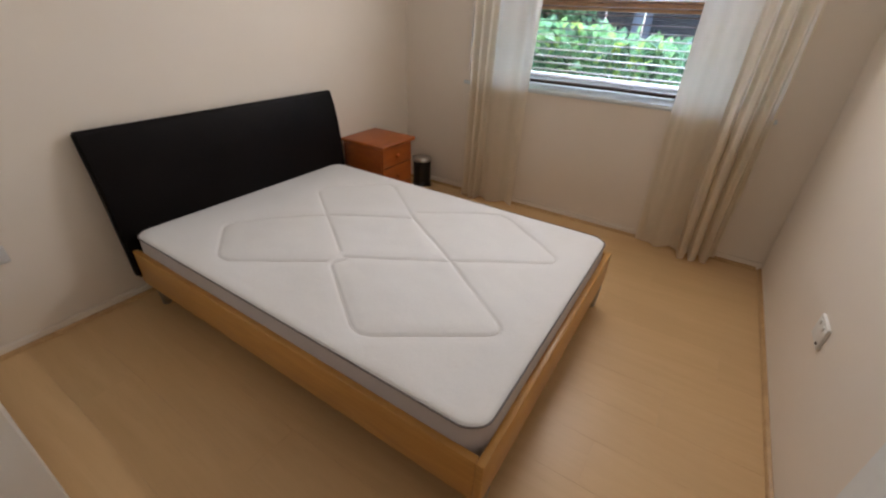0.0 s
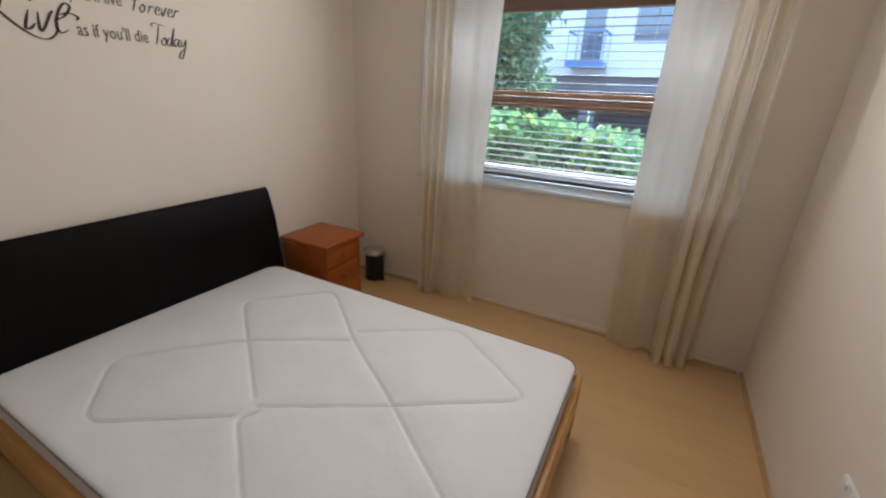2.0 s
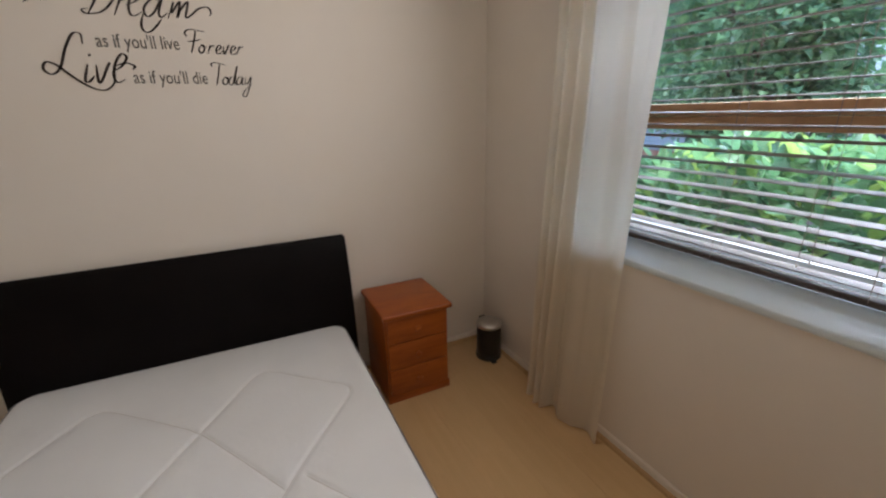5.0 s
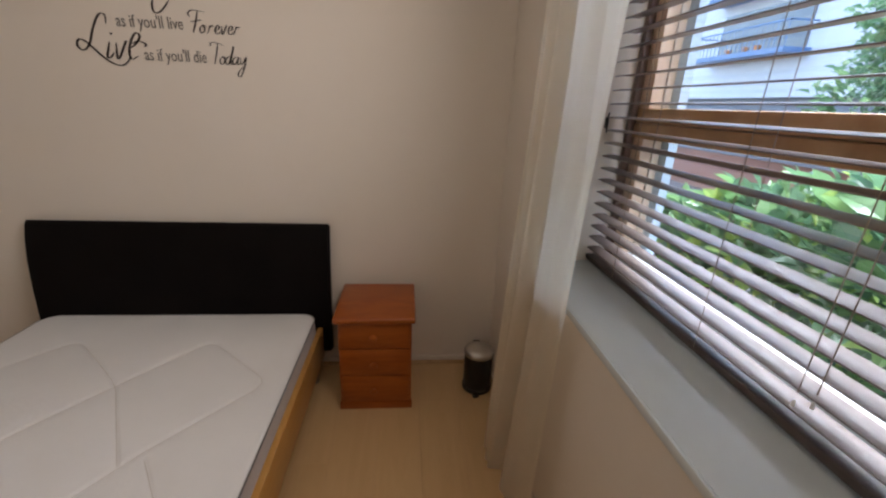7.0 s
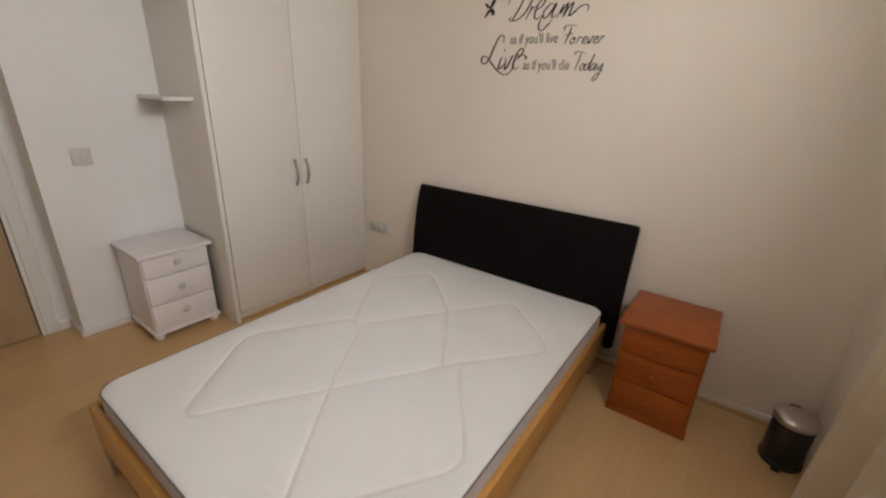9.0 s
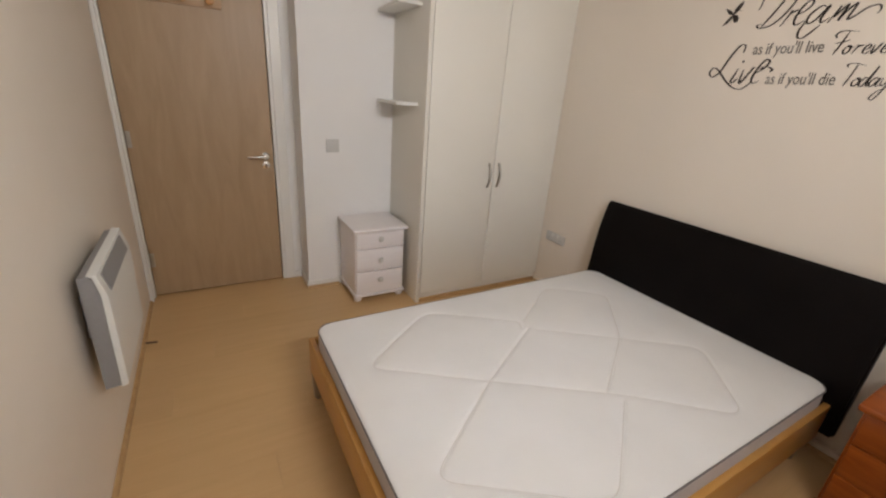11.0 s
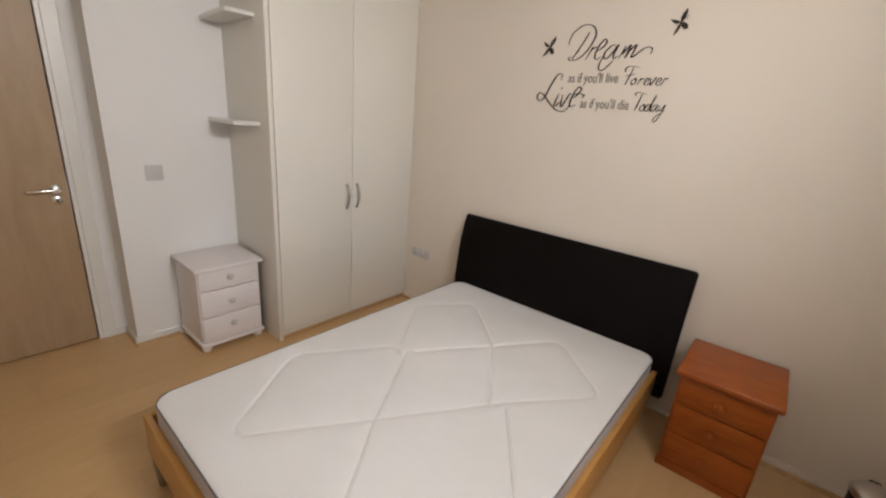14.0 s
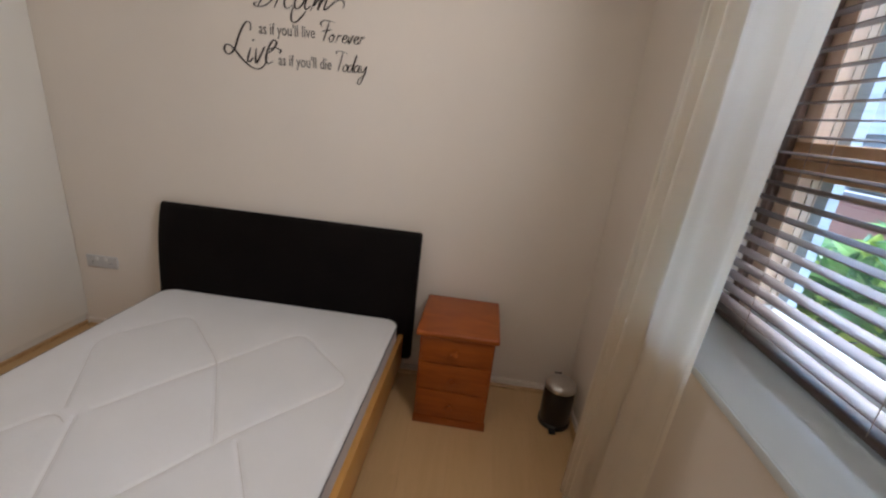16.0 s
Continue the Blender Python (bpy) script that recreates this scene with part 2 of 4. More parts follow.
def extrude_profile(rows, y0, y1):
    """A prism along y from a closed outline of (x, z)."""
    bm = bmesh.new()
    a = [bm.verts.new((x, y0, z)) for x, z in rows]
    b = [bm.verts.new((x, y1, z)) for x, z in rows]
    n = len(rows)
    for k in range(n):
        bm.faces.new((a[k], a[(k + 1) % n], b[(k + 1) % n], b[k]))
    bm.faces.new(a[::-1])
    bm.faces.new(b)
    bmesh.ops.recalc_face_normals(bm, faces=bm.faces)
    return bm


# ---- the room ----
W, N, DOOR_Y, NIB_Y, NIB_X, TOP = 2.72, 3.635, 0.026, 0.25, 1.738, 2.40
WIN = (0.585, 2.45, 0.858, 2.15)
GROUND = -0.45

structure("floor", boxes((-0.3, W + 0.3, -0.6, N + 0.4, GROUND - 0.05, -0.014)), LAMINATE, "pale maple laminate floor", "floor")
structure("ceiling", boxes((-0.2, W + 0.2, -0.5, N + 0.43, TOP, TOP + 0.2)), CEILING, "plain white painted ceiling", "ceiling")
structure("wall_west", boxes((-0.2, 0, -0.5, N, -0.25, TOP)), WALL, "cream painted wall behind the bed", "wall")
structure("wall_east", boxes((W, W + 0.2, -0.5, N, -0.25, TOP)), WALL, "cream painted wall with the heater", "wall")
structure("wall_north", boxes((-0.2, WIN[0], N, N + 0.43, -0.5, TOP), (WIN[1], W + 0.2, N, N + 0.43, -0.5, TOP),
                              (WIN[0], WIN[1], N, N + 0.43, -0.5, WIN[2] - 0.02), (WIN[0], WIN[1], N, N + 0.43, WIN[3], TOP)),
          WALL, "cream painted window wall with a deep reveal", "wall")
WHITEWALL = paint("white_emulsion", (0.85, 0.845, 0.84), 0.7, 0.03, 260, 0.2)
structure("wall_south", boxes((0, NIB_X, -0.5, NIB_Y, -0.25, TOP), (NIB_X, 1.847, DOOR_Y - 0.12, DOOR_Y, -0.25, TOP), (1.847, W, DOOR_Y - 0.12, DOOR_Y, 2.075, TOP)),
          WHITEWALL, "white painted wall with the doorway", "wall")
structure("hall_wall", boxes((NIB_X, W, -0.5, -0.42, -0.25, TOP)), WALL, "plain wall closing the hall behind the door", "wall")

SK = 0.052
structure("baseboard_west", boxes((0, 0.014, 0.755, N, 0, SK - 0.006, 0.011, 4)), WALL, "low white painted skirting board", "baseboard")
structure("baseboard_north", boxes((0.014, W, N - 0.014, N, 0, SK - 0.006, 0.011, 4)), WALL, "low white painted skirting board", "baseboard")
structure("baseboard_south", boxes((1.11, NIB_X + 0.012, NIB_Y, NIB_Y + 0.012, 0, SK, 0.003), (NIB_X, NIB_X + 0.012, DOOR_Y + 0.02, NIB_Y, 0, SK, 0.003)),
          GLOSS, "low white painted skirting board", "baseboard")


def quarter_bead(name, p0, p1, inward):
    """A quarter-round bead along the foot of a skirting board."""
    bm = bmesh.new()
    a, b, n = Vector(p0), Vector(p1), Vector(inward)
    rows = [(0, 0)] + [(0.017 * math.cos(t), 0.017 * math.sin(t)) for t in [k * math.pi / 10 for k in range(6)]]
    ends = [[bm.verts.new(e + n * u + Vector((0, 0, w))) for u, w in rows] for e in (a, b)]
    for k in range(len(rows)):
        j = (k + 1) % len(rows)
        bm.faces.new((ends[0][k], ends[0][j], ends[1][j], ends[1][k]))
    bm.faces.new(ends[0])
    bm.faces.new(ends[1][::-1])
    bmesh.ops.recalc_face_normals(bm, faces=bm.faces)
    return structure(name, bm, BEAD, "maple-coloured quarter-round floor bead", "trim", True)


quarter_bead("trim_west", (0.014, 0.775, 0), (0.014, N - 0.014, 0), (1, 0, 0))
quarter_bead("trim_east", (W, 0.12, 0), (W, N - 0.014, 0), (-1, 0, 0))
quarter_bead("trim_north", (0.03, N - 0.014, 0), (W - 0.03, N - 0.014, 0), (0, -1, 0))
quarter_bead("trim_south", (1.52, NIB_Y + 0.012, 0), (NIB_X + 0.012, NIB_Y + 0.012, 0), (0, 1, 0))

# ---- door ----
KX, LZ, KZ = 1.940, 0.925, 0.867
door = structure("door_1", boxes((1.888, 2.692, DOOR_Y - 0.042, DOOR_Y, 0.008, 2.04, 0.002)), DOORWOOD, "closed flush wood-veneer door with a chrome lever", "door")
handle = part("door_handle", lathe([(0.004, 0), (0.025, 0), (0.026, 0.006), (0.022, 0.010), (0.010, 0.011), (0.010, 0.045), (0.006, 0.048)], (KX, DOOR_Y, LZ), 28, "y"), CHROME, door, "chrome lever handle on a round rose")
part("lever", tube([(KX - 0.005, DOOR_Y + 0.044, LZ), (KX + 0.02, DOOR_Y + 0.047, LZ), (KX + 0.06, DOOR_Y + 0.046, LZ), (KX + 0.09, DOOR_Y + 0.044, LZ - 0.001), (KX + 0.112, DOOR_Y + 0.036, LZ - 0.001)], [0.009, 0.010, 0.009, 0.0085, 0.007], 12), CHROME, handle)
key = part("escutcheon", lathe([(0.003, 0), (0.025, 0), (0.026, 0.005), (0.021, 0.009), (0.002, 0.009)], (KX, DOOR_Y, KZ), 28, "y"), CHROME, door, "round chrome keyhole escutcheon")
part("keyhole", boxes((KX - 0.0035, KX + 0.0035, DOOR_Y + 0.0085, DOOR_Y + 0.0105, KZ - 0.012, KZ + 0.010, 0.001)), DARK, key)
part("lock_plate", boxes((1.8865, 1.8895, DOOR_Y - 0.035, DOOR_Y + 0.001, 0.81, 0.99)), SATIN, door, "satin lock faceplate on the door edge")
for z in (0.26, 1.03, 1.80):
    hinge = part("hinge", lathe([(0.003, -0.05), (0.0075, -0.048), (0.0075, 0.048), (0.003, 0.05)], (2.695, DOOR_Y + 0.006, z), 12), SATIN, door, "satin metal butt hinge knuckle")
    part("hinge_leaf", boxes((2.665, 2.692, DOOR_Y - 0.001, DOOR_Y + 0.0015, z - 0.048, z + 0.048)), SATIN, hinge)

BACK = DOOR_Y - 0.118
structure("door_frame", boxes((1.847, 1.882, BACK, DOOR_Y + 0.012, 0, 2.075, 0.002), (1.847, W, BACK, DOOR_Y + 0.012, 2.047, 2.085, 0.002), (2.698, W, BACK, DOOR_Y - 0.002, 0, 2.047)),
          GLOSS, "white gloss-painted door lining", "door frame")
structure("architrave_1", boxes((1.797, 1.864, DOOR_Y, DOOR_Y + 0.018, 0, 2.14, 0.005)), GLOSS, "white moulded architrave beside the door", "trim")
structure("architrave_2", boxes((2.692, W, DOOR_Y + 0.004, DOOR_Y + 0.035, 0, 2.14, 0.006), (2.704, W, DOOR_Y + 0.035, DOOR_Y + 0.062, 0, 2.14, 0.005), (2.698, W, DOOR_Y + 0.066, DOOR_Y + 0.092, 0, 2.14, 0.008)),
          GLOSS, "white moulded door casing against the wall", "trim", True)
structure("architrave_3", boxes((1.797, W, DOOR_Y, DOOR_Y + 0.018, 2.075, 2.14, 0.005)), GLOSS, "white moulded architrave over the door", "trim")
structure("plinth_block", boxes((NIB_X + 0.012, 1.797, DOOR_Y, DOOR_Y + 0.016, 0, SK, 0.004)), GLOSS, "short white skirting piece beside the door", "baseboard")

pegs = thing("coat_hook_rail", (2.303, DOOR_Y, 1.805), "pale wooden coat rail with three turned pegs on the door", "coat rail")
part("board", boxes((2.11, 2.496, DOOR_Y, DOOR_Y + 0.016, 1.775, 1.84, 0.004)), PEGBOARD, pegs)
for x in (2.17, 2.303, 2.436):
    part("peg", lathe([(0.009, 0.012), (0.009, 0.040), (0.012, 0.048), (0.021, 0.058), (0.023, 0.066), (0.018, 0.074), (0.003, 0.077)], (x, DOOR_Y, 1.808), 18, "y"), PEG, pegs, "orange turned wooden peg")

# ---- window, blind, curtains ----
FY = 3.942
window = structure("window_1", boxes((WIN[0] + 0.085, WIN[1] - 0.085, FY, FY + 0.075, WIN[3] - 0.08, WIN[3], 0.004)), SASH, "varnished brown timber window in two lights", "window")
for x0, x1, e0, e1 in ((WIN[0], WIN[0] + 0.085, WIN[0], WIN[0] + 0.028), (WIN[1] - 0.085, WIN[1], WIN[1] - 0.028, WIN[1])):
    jamb = part("jamb", boxes((x0, x1, FY, FY + 0.075, WIN[2], WIN[3], 0.004)), LITJAMB, window, "varnished timber jamb, coloured pale as if daylit")
    part("stop_bead", boxes((e0, e1, FY - 0.024, FY - 0.001, WIN[2] + 0.008, WIN[3], 0.003)), BLINDWOOD, jamb, "dark brown stop bead")
part("transom", boxes((WIN[0] + 0.03, WIN[1] - 0.03, FY - 0.012, FY + 0.07, 1.340, 1.388, 0.005), (WIN[0] + 0.03, WIN[1] - 0.03, FY - 0.006, FY + 0.07, 1.390, 1.437, 0.005)), SASH, window, "brown meeting rail across the window")
WEATHER = paint("outer_frame_paint", (0.42, 0.50, 0.55), 0.4, 0.08)
part("outer_frame", boxes((WIN[0] + 0.05, WIN[0] + 0.125, FY + 0.075, FY + 0.105, WIN[2], WIN[3]), (WIN[1] - 0.125, WIN[1] - 0.05, FY + 0.075, FY + 0.105, WIN[2], WIN[3])), WEATHER, window, "blue-grey painted outer frame")
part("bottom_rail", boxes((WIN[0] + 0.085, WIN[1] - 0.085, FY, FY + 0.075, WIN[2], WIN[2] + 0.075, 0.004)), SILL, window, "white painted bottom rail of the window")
for z0, z1 in ((WIN[2] + 0.075, 1.340), (1.437, WIN[3] - 0.08)):
    pane = part("pane", boxes((WIN[0] + 0.085, WIN[1] - 0.085, FY + 0.04, FY + 0.046, z0, z1)), GLASS, window, "clear window glass")
    pane.visible_shadow = False
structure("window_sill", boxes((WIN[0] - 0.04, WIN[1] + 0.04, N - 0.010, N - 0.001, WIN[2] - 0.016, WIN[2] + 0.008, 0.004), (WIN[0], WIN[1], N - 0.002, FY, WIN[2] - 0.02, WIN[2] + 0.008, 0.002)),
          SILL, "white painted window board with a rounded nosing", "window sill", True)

BX0, BX1, BY = WIN[0] + 0.012, WIN[1] - 0.018, 3.868
blind = thing("venetian_blind", (1.52, BY, 0.880), "brown wooden venetian blind, lowered with open slats", "blind")
part("headrail", boxes((BX0, BX1, BY - 0.032, BY + 0.025, 1.886, 1.965, 0.003)), BLINDWOOD, blind, "brown wooden pelmet and headrail")
part("bottom_rail", boxes((BX0, BX1, BY - 0.026, BY + 0.026, 0.880, 0.900, 0.004)), SHADEDWOOD, blind, "dark brown bottom rail")


def slat_mesh():
    bm = bmesh.new()
    rows = []
    for k in range(7):
        u = -0.025 + 0.05 * k / 6
        rows.append((u, 0.0022 * (1 - (u / 0.025) ** 2)))
    top = [[bm.verts.new((x, u, w + 0.0014)) for u, w in rows] for x in (BX0, BX1)]
    low = [[bm.verts.new((x, u, w - 0.0014)) for u, w in rows] for x in (BX0, BX1)]
    for k in range(6):
        bm.faces.new((top[0][k], top[0][k + 1], top[1][k + 1], top[1][k]))
        bm.faces.new((low[0][k + 1], low[0][k], low[1][k], low[1][k + 1]))
    for k in (0, 6):
        bm.faces.new((top[0][k], top[1][k], low[1][k], low[0][k]))
    for s in (0, 1):
        bm.faces.new(top[s] + low[s][::-1])
    bmesh.ops.recalc_face_normals(bm, faces=bm.faces)
    return mesh_of("slat", bm, SLATWOOD, True)


SLAT, PITCH = slat_mesh(), 0.0435
rng = random.Random(4)
for k in range(22):
    z = 0.926 + PITCH * k
    s = part("slat", SLAT, SLATWOOD, blind)
    s.matrix_basis = Matrix.Translation((0, BY, z)) @ Euler((radians(4 + rng.uniform(-1.2, 1.2)), radians(rng.uniform(-0.06, 0.06)), 0)).to_matrix().to_4x4()
for x in (0.82, 1.24, 1.68, 2.18):
    for dy in (-0.0265, 0.0265):
        part("ladder_cord", tube([(x, BY + dy, 0.893), (x, BY + dy, 1.888)], 0.0011, 5), CORD, blind)
for x, dz in ((1.508, -0.02), (1.538, 0.0)):
    c = part("pull_cord", tube([(x, BY - 0.036, 1.9), (x + 0.002, BY - 0.037, 1.4), (x - 0.004, BY - 0.037, 0.99 + dz)], 0.0012, 5), CORD, blind)
    part("tassel", lathe([(0.0015, 0.014), (0.003, 0.010), (0.0035, 0.0), (0.001, -0.001)], (x - 0.004, BY - 0.037, 0.962 + dz), 10), PLASTIC, c, "small pale cord end")
CL = WIN[0]
cleat = thing("cord_cleat", (CL, 3.845, 1.385), "small dark cord cleat on the window reveal", "cleat")
part("base", boxes((CL, CL + 0.008, 3.838, 3.850, 1.366, 1.404, 0.002)), DARK, cleat)
part("horn", tube([(CL + 0.014, 3.844, 1.352), (CL + 0.009, 3.844, 1.367), (CL + 0.009, 3.844, 1.403), (CL + 0.014, 3.844, 1.418)], 0.003, 8), DARK, cleat)


def curtain(x0, x1, pleats, seed, label, mid, lean, swell, inner_is_right):
    """A hanging sheet with soft waves and a few deep pleats pressed together at the places given; its inner edge leans with height."""
    r = random.Random(seed)
    cols, rows = 260, 56
    ph = [r.uniform(0, 6.28) for _ in range(6)]
    bm = bmesh.new()
    grid = []
    for j in range(rows + 1):
        z = 0.012 + (2.27 - 0.012) * j / rows
        f = 1 - j / rows
        line = []
        for i in range(cols + 1):
            x = x0 + (x1 - x0) * i / cols
            inner = (x1 - x) if inner_is_right else (x - x0)
            outer = (x1 - x0) - inner
            y = mid + 0.010 * math.sin(26 * x + ph[0] + 0.5 * math.sin(1.7 * z)) + 0.006 * math.sin(61 * x + ph[1] + 0.8 * z)
            for k, (c, depth, width) in enumerate(pleats):
                at = c + 0.010 * math.sin(1.5 * z + ph[2] + k) * f
                y -= depth * (0.9 + 0.1 * f) * math.exp(-abs((x - at) / width) ** (6 if depth > 0.1 else 3))
            y += 0.05 * max(0.0, 1 - outer / 0.05) ** 2 + swell * min(1.0, z / 1.7)
            y += 0.010 * f * math.sin(9 * x + 2.2 * z + ph[3])
            shift = lean * (1 - f) * (1 - inner / (x1 - x0)) + 0.010 * f * math.sin(2.1 * z + 4 * x + ph[4])
            line.append(bm.verts.new((x + shift, min(y, N - 0.028), z + (0.006 * math.sin(40 * x + ph[5]) if j == 0 else 0))))
        grid.append(line)
    for j in range(rows):
        for i in range(cols):
            bm.faces.new((grid[j][i], grid[j][i + 1], grid[j + 1][i + 1], grid[j + 1][i]))
    return single("curtain", bm, LINEN, label, "curtain", "curtains at the window")


curtain(0.615, 1.06, ((0.655, 0.060, 0.022), (0.716, 0.075, 0.018), (0.766, 0.065, 0.015), (0.905, 0.025, 0.060)), 3, "cream linen curtain hanging to the floor, drawn aside", 3.560, 0.068, 0.052, True)
curtain(1.985, 2.475, ((2.135, 0.025, 0.055), (2.275, 0.11, 0.026), (2.348, 0.125, 0.026), (2.420, 0.11, 0.026)), 8, "cream linen curtain bunched in deep folds, drawn aside", 3.578, 0.0, 0.0, False)
track = thing("curtain_rail", (1.55, 3.545, 2.29), "white curtain rail above the window", "curtain rail")
part("rail", boxes((0.45, 2.62, 3.532, 3.558, 2.272, 2.297, 0.003)), PLASTIC, track)
for x in (0.6, 1.55, 2.5):
    part("bracket", boxes((x - 0.012, x + 0.012, 3.54, N, 2.284, 2.304, 0.002)), PLASTIC, track)

# ---- wardrobe and shelves ----
WY = 0.762
ward = thing("wardrobe", (0.55, 0.5, 0), "cream built-in wardrobe with two tall closed doors", "wardrobe")
part("side_panel", boxes((1.086, 1.110, NIB_Y, WY, 0, TOP, 0.001)), CREAM, ward)
part("carcass", boxes((0.0, 1.084, NIB_Y + 0.001, WY - 0.03, 0.085, TOP - 0.001)), CREAM, ward)
part("plinth", boxes((0.0, 1.084, WY - 0.05, WY - 0.028, 0, 0.083)), CREAM, ward)
part("bead", boxes((0.0, 1.112, WY - 0.026, WY - 0.008, 0, 0.022, 0.005)), BEAD, ward, "maple-coloured floor bead")
part("filler", boxes((0.0, 1.084, WY - 0.024, WY - 0.004, 2.335, TOP - 0.001)), CREAM, ward)
for x0, x1, hx in ((0.003, 0.551, 0.513), (0.555, 1.081, 0.594)):
    leaf = part("door", boxes((x0, x1, WY - 0.020, WY, 0.068, 2.33, 0.0025)), CREAM, ward)
    pts = [(hx, WY - 0.002, 0.817)] + [(hx, WY + 0.026 * math.sin(math.pi * k / 10) ** 0.8, 0.821 + 0.155 * k / 10) for k in range(1, 10)] + [(hx, WY - 0.002, 0.980)]
    part("handle", tube(pts, [0.009] + [0.0085] * 9 + [0.009], 10), SATIN, leaf, "satin metal bow handle")
for z in (1.336, 1.880):
    bm = bmesh.new()
    outline = ((1.1105, NIB_Y + 0.001), (1.1105, 0.660), (1.225, 0.660), (1.250, 0.645), (1.256, 0.615), (1.225, NIB_Y + 0.001))
    lo = [bm.verts.new((x, y, z - 0.010)) for x, y in outline]
    hi = [bm.verts.new((x, y, z + 0.010)) for x, y in outline]
    for k in range(len(outline)):
        j = (k + 1) % len(outline)
        bm.faces.new((lo[k], lo[j], hi[j], hi[k]))
    bm.faces.new(lo[::-1])
    bm.faces.new(hi)
    bmesh.ops.recalc_face_normals(bm, faces=bm.faces)
    bmesh.ops.bevel(bm, geom=list(bm.edges), offset=0.0015, segments=1, affect="EDGES")
    single("wall_shelf", bm, GLOSS, "small empty white shelf on the wardrobe side", "shelf", "shelves beside the wardrobe", False)

# ---- chest of drawers and bedside cabinet ----


def knob(parent, x, y, z, axis, mat, r=0.017, label=""):
    prof = [(0.007, 0.0), (0.007, 0.009), (r * 0.8, 0.014), (r, 0.020), (r * 0.85, 0.026), (r * 0.4, 0.029), (0.001, 0.0295)]
    part("knob", lathe(prof, (x, y, z), 18, axis), mat, parent, label)


chest = thing("chest_of_drawers", (1.325, 0.45, 0), "small lilac-white painted chest with three closed drawers", "chest of drawers")
part("body", boxes((1.150, 1.502, 0.272, 0.604, 0.060, 0.518, 0.002)), CHESTPAINT, chest)
part("top", boxes((1.131, 1.520, 0.264, 0.642, 0.518, 0.540, 0.006, 3)), CHESTPAINT, chest)
part("base_board", boxes((1.140, 1.512, 0.268, 0.628, 0.044, 0.062, 0.005)), CHESTPAINT, chest)
for z0, z1, kz in ((0.397, 0.514, 0.466), (0.231, 0.391, 0.314), (0.066, 0.225, 0.166)):
    dr = part("drawer", boxes((1.156, 1.496, 0.600, 0.620, z0, z1, 0.003)), CHESTPAINT, chest)
    knob(dr, 1.329, 0.618, kz, "y", SWITCH, 0.020, "grey-white round wooden knob")
for x in (1.168, 1.478):
    for y in (0.30, 0.580):
        part("foot", lathe([(0.018, 0.0), (0.026, 0.008), (0.028, 0.022), (0.024, 0.036), (0.018, 0.045)], (x, y, 0), 18), CHESTPAINT, chest)

night = thing("bedside_cabinet", (0.22, 3.0, 0), "orange-stained pine bedside cabinet with three closed drawers", "bedside cabinet")
part("body", boxes((0.042, 0.382, 2.836, 3.174, 0.0, 0.484, 0.003)), PINE, night)
part("top", boxes((0.030, 0.418, 2.820, 3.190, 0.484, 0.512, 0.009, 3)), PINE, night)
part("base_rail", boxes((0.373, 0.390, 2.831, 3.179, 0.0, 0.042, 0.003)), PINE, night)
for z0, z1, kz in ((0.345, 0.477, 0.410), (0.198, 0.339, 0.264), (0.048, 0.192, 0.118)):
    dr = part("drawer", boxes((0.377, 0.394, 2.846, 3.164, z0, z1, 0.004)), PINE, night)
    knob(dr, 0.392, 2.998, kz, "x", PINE, 0.018, "turned pine knob")

BINX, BINY = 0.236, 3.527
bin_ = thing("pedal_bin", (BINX, BINY, 0), "small black pedal bin with a chrome lid", "bin")
part("body", lathe([(0.068, 0.004), (0.073, 0.010), (0.073, 0.206), (0.071, 0.210)], (BINX, BINY, 0), 36), BINBLACK, bin_)
part("base", lathe([(0.075, 0.0), (0.077, 0.004), (0.077, 0.022), (0.073, 0.026)], (BINX, BINY, 0), 36), DARK, bin_)
lid = part("lid", lathe([(0.075, 0.208), (0.077, 0.212), (0.076, 0.226), (0.067, 0.236), (0.044, 0.244), (0.002, 0.248)], (BINX, BINY, 0), 36), LIDM, bin_, "domed chrome lid")
part("hinge", boxes((BINX - 0.088, BINX - 0.069, BINY - 0.018, BINY + 0.018, 0.192, 0.232, 0.003)), DARK, lid)
part("pedal", boxes((BINX + 0.060, BINX + 0.104, BINY - 0.036, BINY - 0.004, 0.006, 0.016, 0.004)), DARK, bin_, "black foot pedal")

# ---- bed ----
bed = thing("bed_frame", (1.05, 2.06, 0), "low beech-coloured double bed frame with a dark headboard", "bed")
HY0, HY1 = 1.357, 2.761
front = [(0.132, 0.165), (0.128, 0.28), (0.118, 0.40), (0.108, 0.53), (0.092, 0.66), (0.072, 0.75), (0.052, 0.815), (0.044, 0.832), (0.032, 0.838)]
back = [(0.018, 0.832), (0.016, 0.82), (0.028, 0.75), (0.046, 0.66), (0.062, 0.53), (0.074, 0.40), (0.086, 0.28), (0.092, 0.165)]
bm = extrude_profile(front + back, HY0, HY1)
ends = [e for e in bm.edges if abs(e.verts[0].co.y - e.verts[1].co.y) < 1e-6]
bmesh.ops.bevel(bm, geom=ends, offset=0.008, segments=3, affect="EDGES")
part("headboard", bm, LEATHER, bed, "curved black-brown leatherette headboard")
RS, RN, RF, RT, RB = 1.376, 2.714, 1.974, 0.302, 0.128
part("side_rail", boxes((0.115, RF - 0.026, RS, RS + 0.026, RB, RT, 0.004)), RAIL, bed)
part("side_rail", boxes((0.115, RF - 0.026, RN - 0.026, RN, RB, RT, 0.004)), RAIL, bed)
part("foot_rail", boxes((RF - 0.0255, RF, RS, RN, RB, RT, 0.004)), RAIL, bed)
